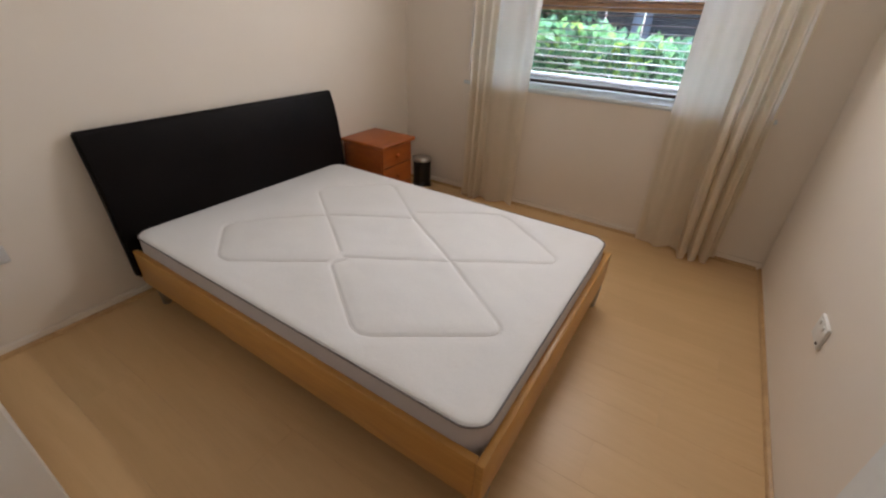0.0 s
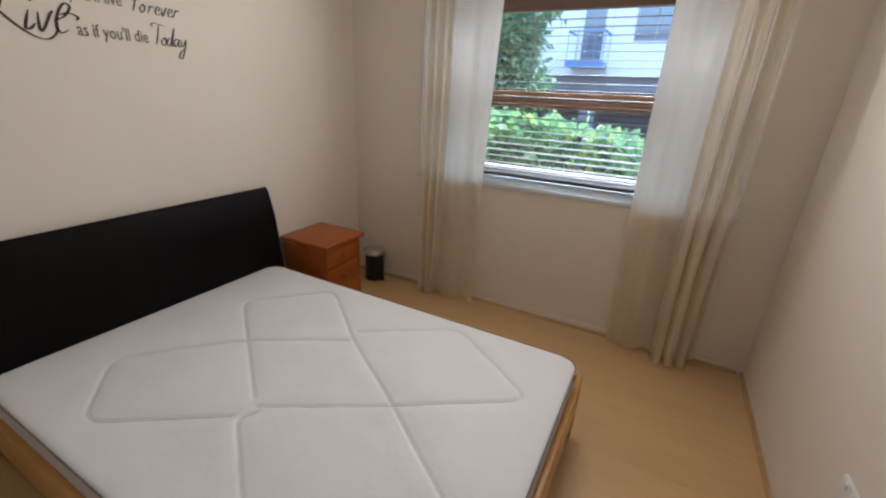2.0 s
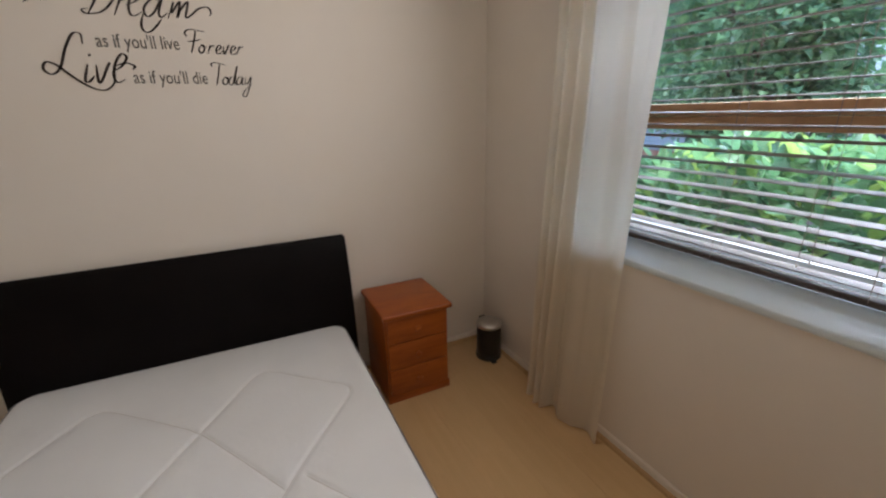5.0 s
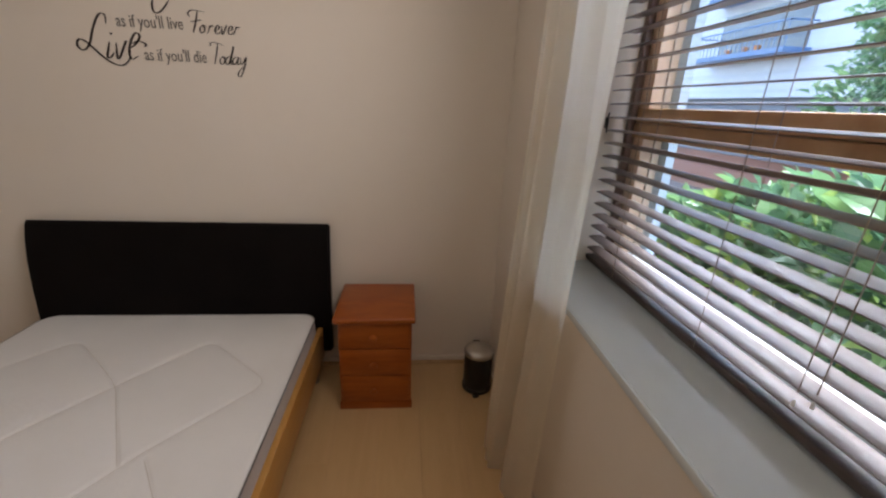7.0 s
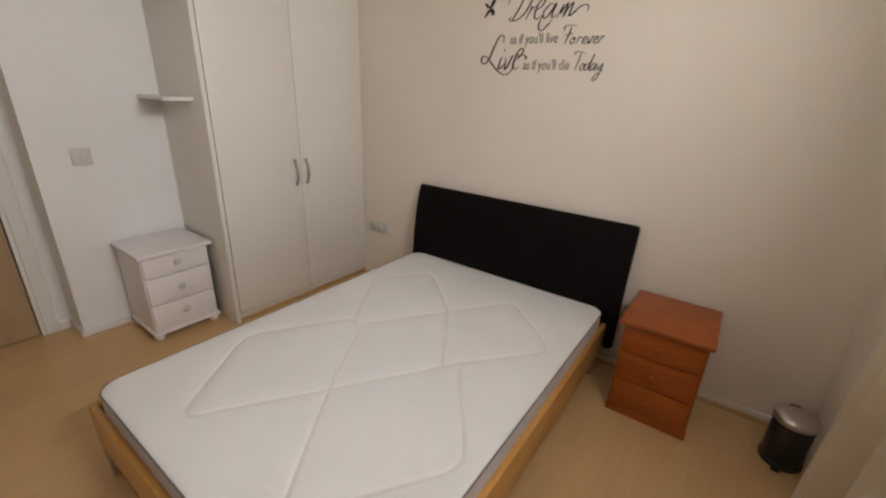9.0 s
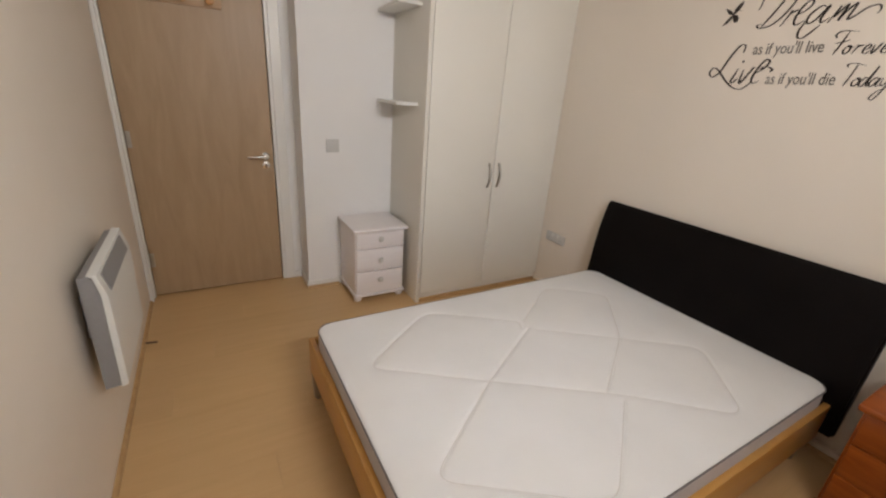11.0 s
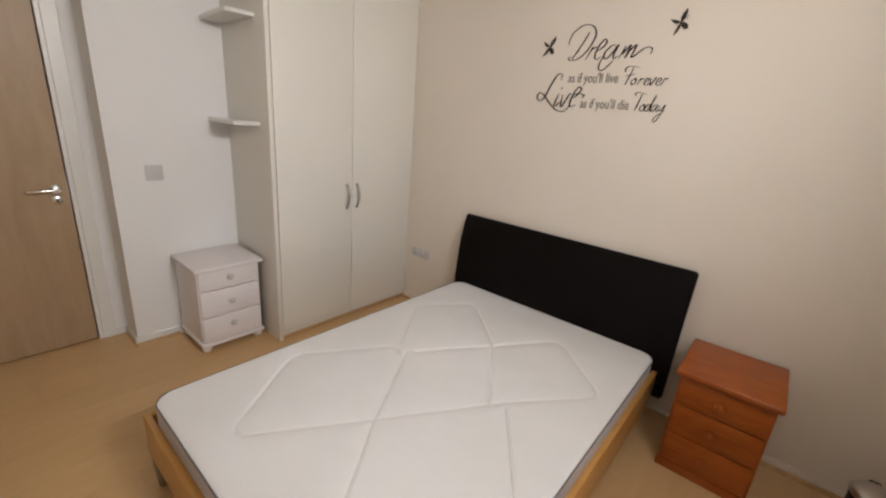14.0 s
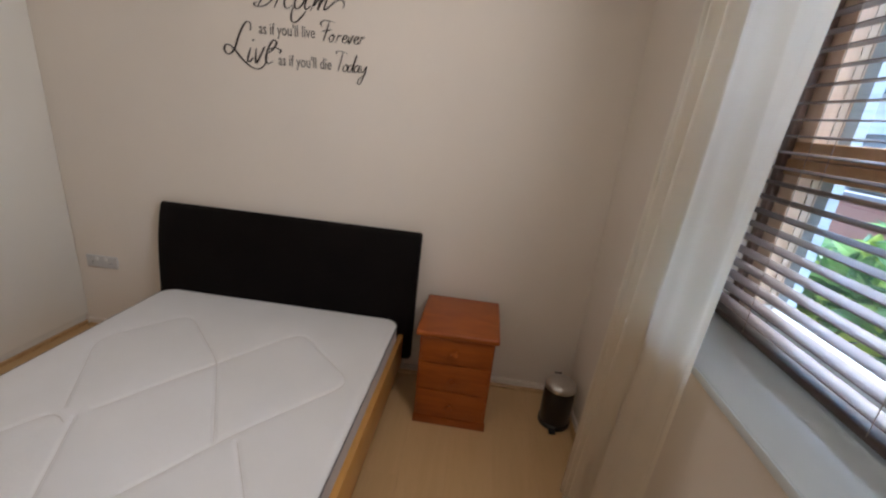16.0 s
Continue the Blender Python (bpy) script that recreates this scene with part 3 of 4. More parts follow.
part("slat_base", boxes((0.14, RF - 0.03, RS + 0.03, RN - 0.03, 0.155, 0.185)), RAIL, bed)
for x, y in ((1.952, RS + 0.055), (1.952, RN - 0.055), (0.175, RS + 0.045), (0.175, RN - 0.045)):
    part("leg", lathe([(0.017, 0.0), (0.019, 0.004), (0.026, 0.128), (0.004, 0.129)], (x, y, 0), 20), LEG, bed, "short tapered grey metal leg")

matt = thing("mattress", (1.04, 2.05, 0.186), "white quilted mattress with grey sides, bare", "mattress")
MX0, MX1, MY0, MY1, MZ, MR = 0.118, 1.946, 1.402, 2.688, 0.385, 0.075


def round_line(points, radius=0.045, steps=5):
    """The open line through points with its corners rounded."""
    pts = [Vector(p) for p in points]
    out = [pts[0]]
    for a, b, c in zip(pts, pts[1:], pts[2:]):
        r = min(radius, (a - b).length * 0.45, (c - b).length * 0.45)
        p, q = b + (a - b).normalized() * r, b + (c - b).normalized() * r
        out += [(p * (1 - t) + b * t) * (1 - t) + (b * (1 - t) + q * t) * t for t in (k / steps for k in range(steps + 1))]
    return out + [pts[-1]]


SEAMS = [round_line([(1.03, 2.367), (1.40, 2.64), (1.835, 2.345), (1.435, 2.062), (1.04, 1.823)], 0.075),
         round_line([(1.0, 1.845), (0.665, 2.075), (0.37, 2.28), (0.665, 2.615), (1.04, 2.315), (1.435, 2.062), (1.835, 1.785), (1.42, 1.487), (1.035, 1.75), (1.065, 1.81)], 0.075),
         round_line([(1.047, 2.30), (0.662, 2.055), (0.35, 1.71), (0.63, 1.495), (1.01, 1.755)], 0.075)]
seg_a = np.array([(p.x, p.y) for s in SEAMS for p in s[:-1]])
seg_b = np.array([(q.x, q.y) for s in SEAMS for q in s[1:]])


def seam_depth(x, y):
    """Distance to the nearest quilting seam, for arrays of places."""
    best = np.full(x.shape, 9.0)
    for (ax, ay), (bx, by) in zip(seg_a, seg_b):
        dx, dy = bx - ax, by - ay
        t = np.clip(((x - ax) * dx + (y - ay) * dy) / (dx * dx + dy * dy + 1e-12), 0, 1)
        best = np.minimum(best, np.hypot(x - ax - t * dx, y - ay - t * dy))
    return best


def rounded_inset(x, y):
    """How far inside the mattress outline a place lies, with rounded corners."""
    cx, cy, hx, hy = (MX0 + MX1) / 2, (MY0 + MY1) / 2, (MX1 - MX0) / 2 - MR, (MY1 - MY0) / 2 - MR
    qx, qy = np.abs(x - cx) - hx, np.abs(y - cy) - hy
    return MR - (np.hypot(np.maximum(qx, 0), np.maximum(qy, 0)) + np.minimum(np.maximum(qx, qy), 0))


def mattress_top():
    nx, ny = 320, 230
    u, v = np.meshgrid(np.linspace(-1, 1, nx + 1), np.linspace(-1, 1, ny + 1), indexing="ij")
    cx, cy, hx, hy = (MX0 + MX1) / 2, (MY0 + MY1) / 2, (MX1 - MX0) / 2, (MY1 - MY0) / 2
    # pull the square corners in to the rounded outline
    m = np.maximum(np.abs(u), np.abs(v))
    mm = np.maximum(m, 1e-6)
    bx, by = hx * u / mm, hy * v / mm
    ix, iy = np.clip(bx, -(hx - MR), hx - MR), np.clip(by, -(hy - MR), hy - MR)
    far = np.maximum(np.hypot(bx - ix, by - iy), 1e-6)
    x = cx + hx * u + (ix + (bx - ix) * MR / far - bx) * m ** 10
    y = cy + hy * v + (iy + (by - iy) * MR / far - by) * m ** 10
    inset = np.clip(rounded_inset(x, y), 0, 1)
    inset = np.where(m > 0.9999, 0, inset)
    edge = np.clip(inset / 0.04, 0, 1)
    z = MZ - 0.010 + 0.010 * np.sqrt(1 - (1 - edge) ** 2)
    d = seam_depth(x, y)
    z += 0.006 * np.clip(inset / 0.4, 0, 1) - 0.006 * np.exp(-(d / 0.006) ** 2) - 0.0045 * np.exp(-(d / 0.035) ** 2)
    waves = np.array([[noise.noise((a * 3.1, b * 3.1, 4.0)) * 0.004 + noise.noise((a * 11, b * 11, 1.0)) * 0.0012 for a, b in zip(ra, rb)] for ra, rb in zip(x, y)])
    z += waves * edge
    verts = np.stack([x, y, z], -1).reshape(-1, 3)
    idx = np.arange((nx + 1) * (ny + 1)).reshape(nx + 1, ny + 1)
    quads = np.stack([idx[:-1, :-1], idx[1:, :-1], idx[1:, 1:], idx[:-1, 1:]], -1).reshape(-1, 4)
    me = bpy.data.meshes.new("top_panel")
    me.from_pydata(verts.tolist(), [], quads.tolist())
    me.materials.append(TICKING)
    for p in me.polygons:
        p.use_smooth = True
    return me


def outline_ring(inset=0.0):
    """Places along the rounded mattress outline."""
    out = []
    hx, hy, r = (MX1 - MX0) / 2 - MR, (MY1 - MY0) / 2 - MR, MR - inset
    for cx, cy, a0 in ((hx, hy, 0), (-hx, hy, 90), (-hx, -hy, 180), (hx, -hy, 270)):
        out += [((MX0 + MX1) / 2 + cx + r * math.cos(radians(a0 + 9 * k)), (MY0 + MY1) / 2 + cy + r * math.sin(radians(a0 + 9 * k))) for k in range(11)]
    return out


top_mesh = mattress_top()
part("top_panel", top_mesh, TICKING, matt, "white knitted quilted top")
bm = bmesh.new()
levels = [(0.010, 0.187), (0.0, 0.200), (-0.004, 0.26), (-0.002, 0.335), (0.002, MZ - 0.008)]
rings = [[bm.verts.new((x, y, z)) for x, y in outline_ring(inset=i)] for i, z in levels]
for a, b in zip(rings, rings[1:]):
    for k in range(len(a)):
        j = (k + 1) % len(a)
        bm.faces.new((a[k], a[j], b[j], b[k]))
bm.faces.new(rings[0][::-1])
bmesh.ops.recalc_face_normals(bm, faces=bm.faces)
part("side_band", bm, BAND, matt, "grey woven border")
ring = [(x, y, MZ - 0.009 + 0.0015 * math.sin(k * 0.9)) for k, (x, y) in enumerate(outline_ring(inset=-0.001))]
part("piping", tube(ring + ring[:1], 0.0032, 8), PIPING, matt, "dark grey piped edge")

THREAD = cloth("seam_thread", (0.62, 0.59, 0.56), 900)
for seam in SEAMS:
    line = []
    for a, b in zip(seam, seam[1:]):
        n = max(1, int((b - a).length / 0.03))
        line += [a.lerp(b, k / n) for k in range(n)]
    line.append(seam[-1])
    px, py = np.array([p.x for p in line]), np.array([p.y for p in line])
    pz = MZ + 0.006 * np.clip(rounded_inset(px, py) / 0.4, 0, 1) - 0.0098
    part("seam", tube([(x, y, z + noise.noise((x * 3.1, y * 3.1, 4.0)) * 0.004) for x, y, z in zip(px, py, pz)], 0.0014, 6), THREAD, matt, "stitched quilting seam")

# ---- heater, sockets, switches ----
HX, HZ = W - 0.05, 0.40
heater = thing("panel_heater", (HX, 1.33, HZ), "white slim electric panel heater fixed to the wall", "heater")
H0, H1 = 1.08, 1.575


def at_heater(rows):
    return [(HX + x, HZ + z) for x, z in rows]


part("back_case", extrude_profile(at_heater([(0.009, 0.0), (0.009, 0.410), (-0.018, 0.414), (-0.036, 0.394), (-0.040, 0.348), (-0.035, 0.004)]), H0 + 0.004, H1 - 0.004), GREYMETAL, heater, "grey steel back case")
bm = extrude_profile(at_heater([(-0.036, -0.002), (-0.041, 0.348), (-0.030, 0.410), (-0.014, 0.420), (-0.040, 0.416), (-0.059, 0.343), (-0.056, 0.008)]), H0, H1)
bmesh.ops.bevel(bm, geom=list(bm.edges), offset=0.0015, segments=2, affect="EDGES")
part("front_panel", bm, HEATERWHITE, heater, "white enamelled front panel")
part("grille", extrude_profile(at_heater([(-0.0615, 0.344), (-0.0455, 0.406), (-0.0425, 0.405), (-0.0575, 0.343)]), H0 + 0.06, H1 - 0.045), GREYMETAL, heater, "grey outlet grille along the top", False)
for y in (1.18, 1.42):
    part("wall_bracket", boxes((HX + 0.008, W, y - 0.015, y + 0.015, HZ + 0.13, HZ + 0.29, 0.002)), GREYMETAL, heater, "", False)


def wall_plate(name, label, category, x, inward, y0, y1, z0, z1, mat, extras):
    """A plate on a wall that faces along x, with raised or dark details (y, z, width, height, material)."""
    ob = thing(name, (x, (y0 + y1) / 2, z0), label, category)
    a, b = sorted((x, x + inward * 0.011))
    part("plate", boxes((a, b, y0, y1, z0, z1, 0.003)), mat, ob)
    for nm, y, z, w, h, m in extras:
        c, d = sorted((x + inward * 0.010, x + inward * 0.015))
        part(nm, boxes((c, d, y - w / 2, y + w / 2, z - h / 2, z + h / 2, 0.001)), m, ob, "", False)
    return ob


wall_plate("socket", "off-white double wall socket beside the wardrobe", "socket", 0.0, 1, 0.825, 1.015, 0.388, 0.460, SWITCH,
           [("rocker", 0.895, 0.442, 0.016, 0.018, PLASTIC), ("rocker", 0.950, 0.442, 0.016, 0.018, PLASTIC)] + [("slot", y, 0.419, 0.007, 0.004, DARK) for y in (0.865, 0.975)])
wall_plate("socket", "white double wall socket low on the bare wall", "socket", W, -1, 2.310, 2.420, 0.385, 0.470, PLASTIC,
           [("rocker", 2.342, 0.452, 0.014, 0.016, PLASTIC), ("rocker", 2.388, 0.452, 0.014, 0.016, PLASTIC), ("slot", 2.328, 0.400, 0.010, 0.007, DARK)])
wall_plate("fused_spur", "white fused spur for the heater by the door", "socket", W, -1, 0.455, 0.541, 0.408, 0.494, PLASTIC,
           [("slot", 0.508, 0.479, 0.014, 0.012, DARK), ("slot", 0.503, 0.455, 0.012, 0.010, DARK), ("cable_outlet", 0.495, 0.425, 0.016, 0.012, SWITCH)])
single("heater_cable", tube([(W - 0.012, 0.495, 0.422), (W - 0.014, 0.51, 0.385), (W - 0.012, 0.58, 0.37), (W - 0.010, 0.92, 0.395), (W - 0.012, 1.14, 0.44), (W - 0.036, 1.20, 0.47)], 0.0035, 8), PLASTIC, "thin white cable from spur to heater", "cable")
sw = thing("light_switch", (1.54, NIB_Y, 0.985), "grey-white square light switch", "light switch")
part("plate", boxes((1.497, 1.583, NIB_Y, NIB_Y + 0.010, 0.985, 1.071, 0.003)), SWITCH, sw)
part("rocker", boxes((1.532, 1.548, NIB_Y + 0.009, NIB_Y + 0.014, 1.013, 1.043, 0.002)), SWITCH, sw)

bm = bmesh.new()
box(bm, -0.032, 0.032, -0.008, 0.008, 0.0, 0.007, 0.002)
for v in bm.verts:
    v.co.y *= 0.45 + 0.55 * (0.5 - v.co.x / 0.064)
    v.co.z += 0.002 * math.sin(60 * v.co.x) if v.co.z > 0.004 else 0
bm.transform(pose(2.682, 0.632, 0.001, 0, 0, -6))
single("wood_scrap", bm, BARK, "dark brown splinter of wood on the floor", "debris")

# ---- wall lettering ----


def spline(points, steps=7):
    """A smooth line through points of the plane."""
    p = [Vector(q) for q in points]
    p = [2 * p[0] - p[1]] + p + [2 * p[-1] - p[-2]]
    out = []
    for a, b, c, d in zip(p, p[1:], p[2:], p[3:]):
        for k in range(steps):
            t = k / steps
            out.append(0.5 * (2 * b + (c - a) * t + (2 * a - 5 * b + 4 * c - d) * t * t + (3 * b - a - 3 * c + d) * t ** 3))
    return out + [p[-2]]


def pen(bm, points, y, z, size, nib=0.055, slant=0.0):
    """A pen stroke on the west wall, thicker on downstrokes."""
    line = spline(points)
    left, right = [], []
    for k, q in enumerate(line):
        w = (line[min(k + 1, len(line) - 1)] - line[max(k - 1, 0)]).normalized()
        taper = min(1.0, 0.35 + 4.0 * min(k, len(line) - 1 - k) / len(line))
        half = nib * taper * (0.45 + 0.75 * abs(w.y * 0.9 + w.x * 0.1)) * 0.5
        n = Vector((-w.y, w.x)) * half
        for side, r in ((left, q + n), (right, q - n)):
            side.append((y + size * (r.x + slant * r.y), z + size * r.y))
    for off in (0.0022,):
        a = [bm.verts.new((off, *p)) for p in left]
        b = [bm.verts.new((off, *p)) for p in right]
        a0 = [bm.verts.new((0.0004, *p)) for p in left]
        b0 = [bm.verts.new((0.0004, *p)) for p in right]
        for k in range(len(a) - 1):
            bm.faces.new((a[k], b[k], b[k + 1], a[k + 1]))
            bm.faces.new((a[k], a[k + 1], a0[k + 1], a0[k]))
            bm.faces.new((b[k + 1], b[k], b0[k], b0[k + 1]))


GLYPHS = {
    "D": [[(0.40, 0.80), (0.30, 0.45), (0.12, 0.0)], [(-0.16, 0.46), (-0.14, 0.78), (0.12, 1.0), (0.45, 0.96), (0.64, 0.70), (0.56, 0.32), (0.36, 0.06), (0.10, 0.0), (0.0, 0.07), (0.10, 0.10)]],
    "tall_e": [[(-0.02, 0.22), (0.17, 0.33), (0.25, 0.48), (0.17, 0.57), (0.06, 0.42), (0.03, 0.14), (0.12, 0.01), (0.28, 0.10)]],
    "swash_e": [[(-0.02, 0.22), (0.17, 0.36), (0.25, 0.54), (0.15, 0.60), (0.05, 0.42), (0.02, 0.14), (0.10, 0.01), (0.24, 0.08)], [(0.06, 0.36), (0.24, 0.42), (0.40, 0.36), (0.37, 0.29)]],
    "r": [[(0.0, 0.0), (0.10, 0.36), (0.09, 0.30), (0.22, 0.36), (0.27, 0.32)]],
    "e": [[(0.0, 0.14), (0.18, 0.22), (0.22, 0.33), (0.12, 0.38), (0.03, 0.22), (0.06, 0.04), (0.20, 0.02), (0.30, 0.14)]],
    "a": [[(0.24, 0.32), (0.12, 0.38), (0.0, 0.2), (0.05, 0.02), (0.16, 0.08), (0.26, 0.36), (0.24, 0.10), (0.30, 0.02), (0.36, 0.10)]],
    "q": [[(0.28, 0.34), (0.14, 0.40), (-0.02, 0.2), (0.04, 0.02), (0.17, 0.10), (0.31, 0.40), (0.27, 0.12), (0.33, 0.02), (0.44, 0.12)], [(-0.03, 0.08), (-0.06, -0.14), (0.0, -0.29), (0.12, -0.30), (0.24, -0.17), (0.33, -0.02)]],
    "m": [[(0.0, 0.0), (0.09, 0.36), (0.06, 0.12), (0.22, 0.38), (0.19, 0.04), (0.24, 0.20), (0.38, 0.38), (0.36, 0.06), (0.46, 0.10), (0.62, 0.26), (0.80, 0.30), (0.88, 0.20), (0.86, 0.12)]],
    "L": [[(0.60, 0.78), (0.56, 0.97), (0.42, 0.96), (0.30, 0.66), (0.22, 0.30), (0.08, 0.16), (-0.06, 0.26), (-0.02, 0.40), (0.16, 0.34), (0.50, 0.06), (0.80, -0.12), (1.02, -0.14), (1.16, 0.02), (1.16, 0.30)]],
    "i": [[(0.04, 0.38), (0.0, 0.06), (0.07, 0.02), (0.16, 0.14)], [(0.06, 0.54), (0.09, 0.58)]],
    "v": [[(0.0, 0.36), (0.04, 0.04), (0.10, 0.04), (0.22, 0.38), (0.26, 0.40)]],
    "F": [[(0.10, 0.70), (0.0, 0.86), (0.20, 1.0), (0.80, 0.94)], [(0.44, 0.96), (0.38, 0.45), (0.30, 0.0)], [(0.14, 0.48), (0.40, 0.53), (0.66, 0.60)]],
    "o": [[(0.12, 0.36), (0.0, 0.2), (0.08, 0.01), (0.22, 0.12), (0.20, 0.34), (0.10, 0.36), (0.20, 0.28), (0.34, 0.30)]],
    "T": [[(0.08, 0.80), (0.0, 0.92), (0.20, 0.98), (0.66, 0.88)], [(0.36, 0.94), (0.33, 0.45), (0.28, 0.0)]],
    "d": [[(0.24, 0.32), (0.12, 0.38), (0.0, 0.2), (0.05, 0.02), (0.18, 0.10), (0.32, 0.86), (0.26, 0.16), (0.32, 0.02), (0.40, 0.12)]],
    "y": [[(0.0, 0.36), (0.02, 0.10), (0.12, 0.08), (0.26, 0.38), (0.20, -0.16), (0.08, -0.52), (-0.06, -0.46), (0.04, -0.20), (0.34, 0.06)]],
}


def script_word(name, letters, y, z, size, slant, label, nib=0.06):
    ob = thing(name, (0.0, y, z), label, "wall lettering", "wall sticker quote")
    for ch, dx in letters:
        bm = bmesh.new()
        for stroke in GLYPHS[ch]:
            pen(bm, stroke, y + dx, z, size, nib, slant)
        part("letter", bm, VINYL, ob, "", False)
    return ob


script_word("lettering", [("D", 0.024), ("r", 0.122), ("tall_e", 0.160), ("q", 0.216), ("m", 0.292)], 1.879, 1.792, 0.166, 0.24, "the word Dream in black script vinyl on the wall", 0.043)
script_word("lettering", [("F", 0.0), ("o", 0.052), ("r", 0.084), ("e", 0.112), ("v", 0.140), ("e", 0.166), ("r", 0.192)], 2.203, 1.672, 0.086, 0.2, "the word Forever in black script vinyl on the wall", 0.062)
script_word("lettering", [("L", 0.0), ("i", 0.110), ("v", 0.143), ("swash_e", 0.194)], 1.750, 1.556, 0.172, 0.22, "the word Live in large black script vinyl", 0.047)
script_word("lettering", [("T", 0.0), ("o", 0.046), ("d", 0.070), ("a", 0.100), ("y", 0.132)], 2.275, 1.552, 0.088, 0.2, "the word Today in black script vinyl on the wall", 0.052)


def printed(text, y0, y1, z, height, label):
    """Small upright vinyl lettering, squeezed to its length."""
    cu = bpy.data.curves.new("printed", "FONT")
    cu.body, cu.size, cu.extrude, cu.resolution_u = text, 1.0, 0.004, 3
    tmp = new("printed_tmp", cu)
    me = bpy.data.meshes.new_from_object(tmp.evaluated_get(bpy.context.evaluated_depsgraph_get()))
    bpy.data.objects.remove(tmp)
    xs = [v.co.x for v in me.vertices]
    k = (y1 - y0) / (max(xs) - min(xs))
    for v in me.vertices:
        v.co = Vector((0.0014 + 0.2 * v.co.z, y0 + (v.co.x - min(xs)) * k, z + v.co.y * height))
    me.materials.clear()
    me.materials.append(BROWNVINYL)
    return tagged(new("lettering", me), label, "wall lettering", "wall sticker quote")


printed("as if you'll live", 1.924, 2.191, 1.682, 0.068, "the words as if you'll live in small grey vinyl")
printed("as if you'll die", 2.014, 2.269, 1.556, 0.068, "the words as if you'll die in small grey vinyl")


def butterfly(y, z, size, turn):
    bm = bmesh.new()
    wings = [[(0.0, 0.02), (-0.06, 0.20), (0.0, 0.42), (0.12, 0.62), (0.18, 0.44), (0.14, 0.20), (0.06, 0.0)],
             [(-0.02, 0.04), (-0.18, 0.10), (-0.50, 0.14), (-0.36, 0.02), (-0.22, -0.06), (-0.02, -0.03)],
             [(0.03, -0.02), (0.18, 0.03), (0.34, -0.08), (0.38, -0.24), (0.24, -0.30), (0.10, -0.20), (0.02, -0.08)],
             [(-0.01, -0.05), (0.04, -0.22), (-0.06, -0.44), (-0.20, -0.60), (-0.16, -0.36), (-0.08, -0.10)],
             [(-0.02, 0.10), (0.03, 0.08), (0.05, -0.14), (-0.01, -0.20)]]
    c, s = math.cos(radians(turn)), math.sin(radians(turn))
    for w in wings:
        f = [bm.verts.new((0.0022, y + size * (c * u - s * v), z + size * (s * u + c * v))) for u, v in w]
        g = [bm.verts.new((0.0004, p.co.y, p.co.z)) for p in f]
        bm.faces.new(f)
        for k in range(len(f)):
            bm.faces.new((f[k], g[k], g[(k + 1) % len(f)], f[(k + 1) % len(f)]))
    for a in ((0.34, 0.12), (0.30, 0.30)):
        pen(bm, [(0.0, 0.08), (a[0] * 0.4, 0.2), a], y, z, size, 0.02)
    bmesh.ops.recalc_face_normals(bm, faces=bm.faces)
    return single("butterfly_sticker", bm, VINYL, "black vinyl butterfly on the wall", "wall sticker", "butterflies on the wall", False)


butterfly(1.786, 1.862, 0.098, -20)
butterfly(2.423, 1.938, 0.095, -4)

# ---- outside ----
ASPHALT = paint("asphalt", (0.075, 0.075, 0.08), 0.85, 0.2, 60, 0.6, 0.4)
RENDERW = paint("white_render", (0.62, 0.645, 0.67), 0.8, 0.06, 60, 0.3, 0.3)
GREYREND = paint("dark_grey_cladding", (0.20, 0.215, 0.235), 0.7, 0.15, 30, 0.2, 0.4)
BRICKM = paint("red_brick", (0.36, 0.19, 0.14), 0.85, 0.2, 60, 0.4, 1.5)
BALC = paint("blue_balcony_steel", (0.10, 0.20, 0.36), 0.45, 0.1)
FRAMEG = paint("grey_window_frame", (0.22, 0.25, 0.28), 0.5, 0.1)
FARGLASS = plain("far_window_glass", (0.10, 0.13, 0.16), 0.08, 0, 0.5, 0.15, 2.0)
POT = plain("orange_pot", (0.65, 0.22, 0.05), 0.6)

structure("ground", boxes((-160, 160, -160, 300, GROUND - 0.4, GROUND)), ASPHALT, "grey asphalt courtyard", "ground")
structure("outer_wall", boxes((-8, -0.2, N + 0.2, N + 0.43, GROUND - 0.2, 6.0), (W + 0.2, 9, N + 0.2, N + 0.43, GROUND - 0.2, 6.0), (-0.2, W + 0.2, N + 0.2, N + 0.405, TOP + 0.2, 6.0)), BRICKM, "outer brick wall beside the window", "wall")

block = thing("apartment_building", (-8, 24, GROUND), "white rendered apartment block over a dark grey ground floor", "building")
part("wall", boxes((-34, 16, 20, 30, 2.3, 11.0)), RENDERW, block, "white rendered upper storeys", False)
part("ground_floor", boxes((-34, 16, 20.35, 30, GROUND, 2.3)), GREYREND, block, "dark recessed ground floor", False)
part("roof", boxes((-34.4, 16.4, 19.6, 30.4, 11.0, 11.35)), GREYREND, block, "", False)
for x in (-28.5, -24.8, -12.5, -8.5, -5.2, 0.1, 3.4, 7.5, 11.5):
    for z in (3.55, 6.6, 9.0):
        if x == -24.8 and z == 3.55:
            z = 2.9
        w = part("window", boxes((x, x + 1.5, 19.96, 20.06, z, z + 1.25)), FRAMEG, block, "grey-framed window", False)
        for k in (0, 1):
            part("pane", boxes((x + 0.07 + 0.71 * k, x + 0.72 + 0.71 * k, 19.94, 19.99, z + 0.07, z + 1.18)), FARGLASS, w, "", False)
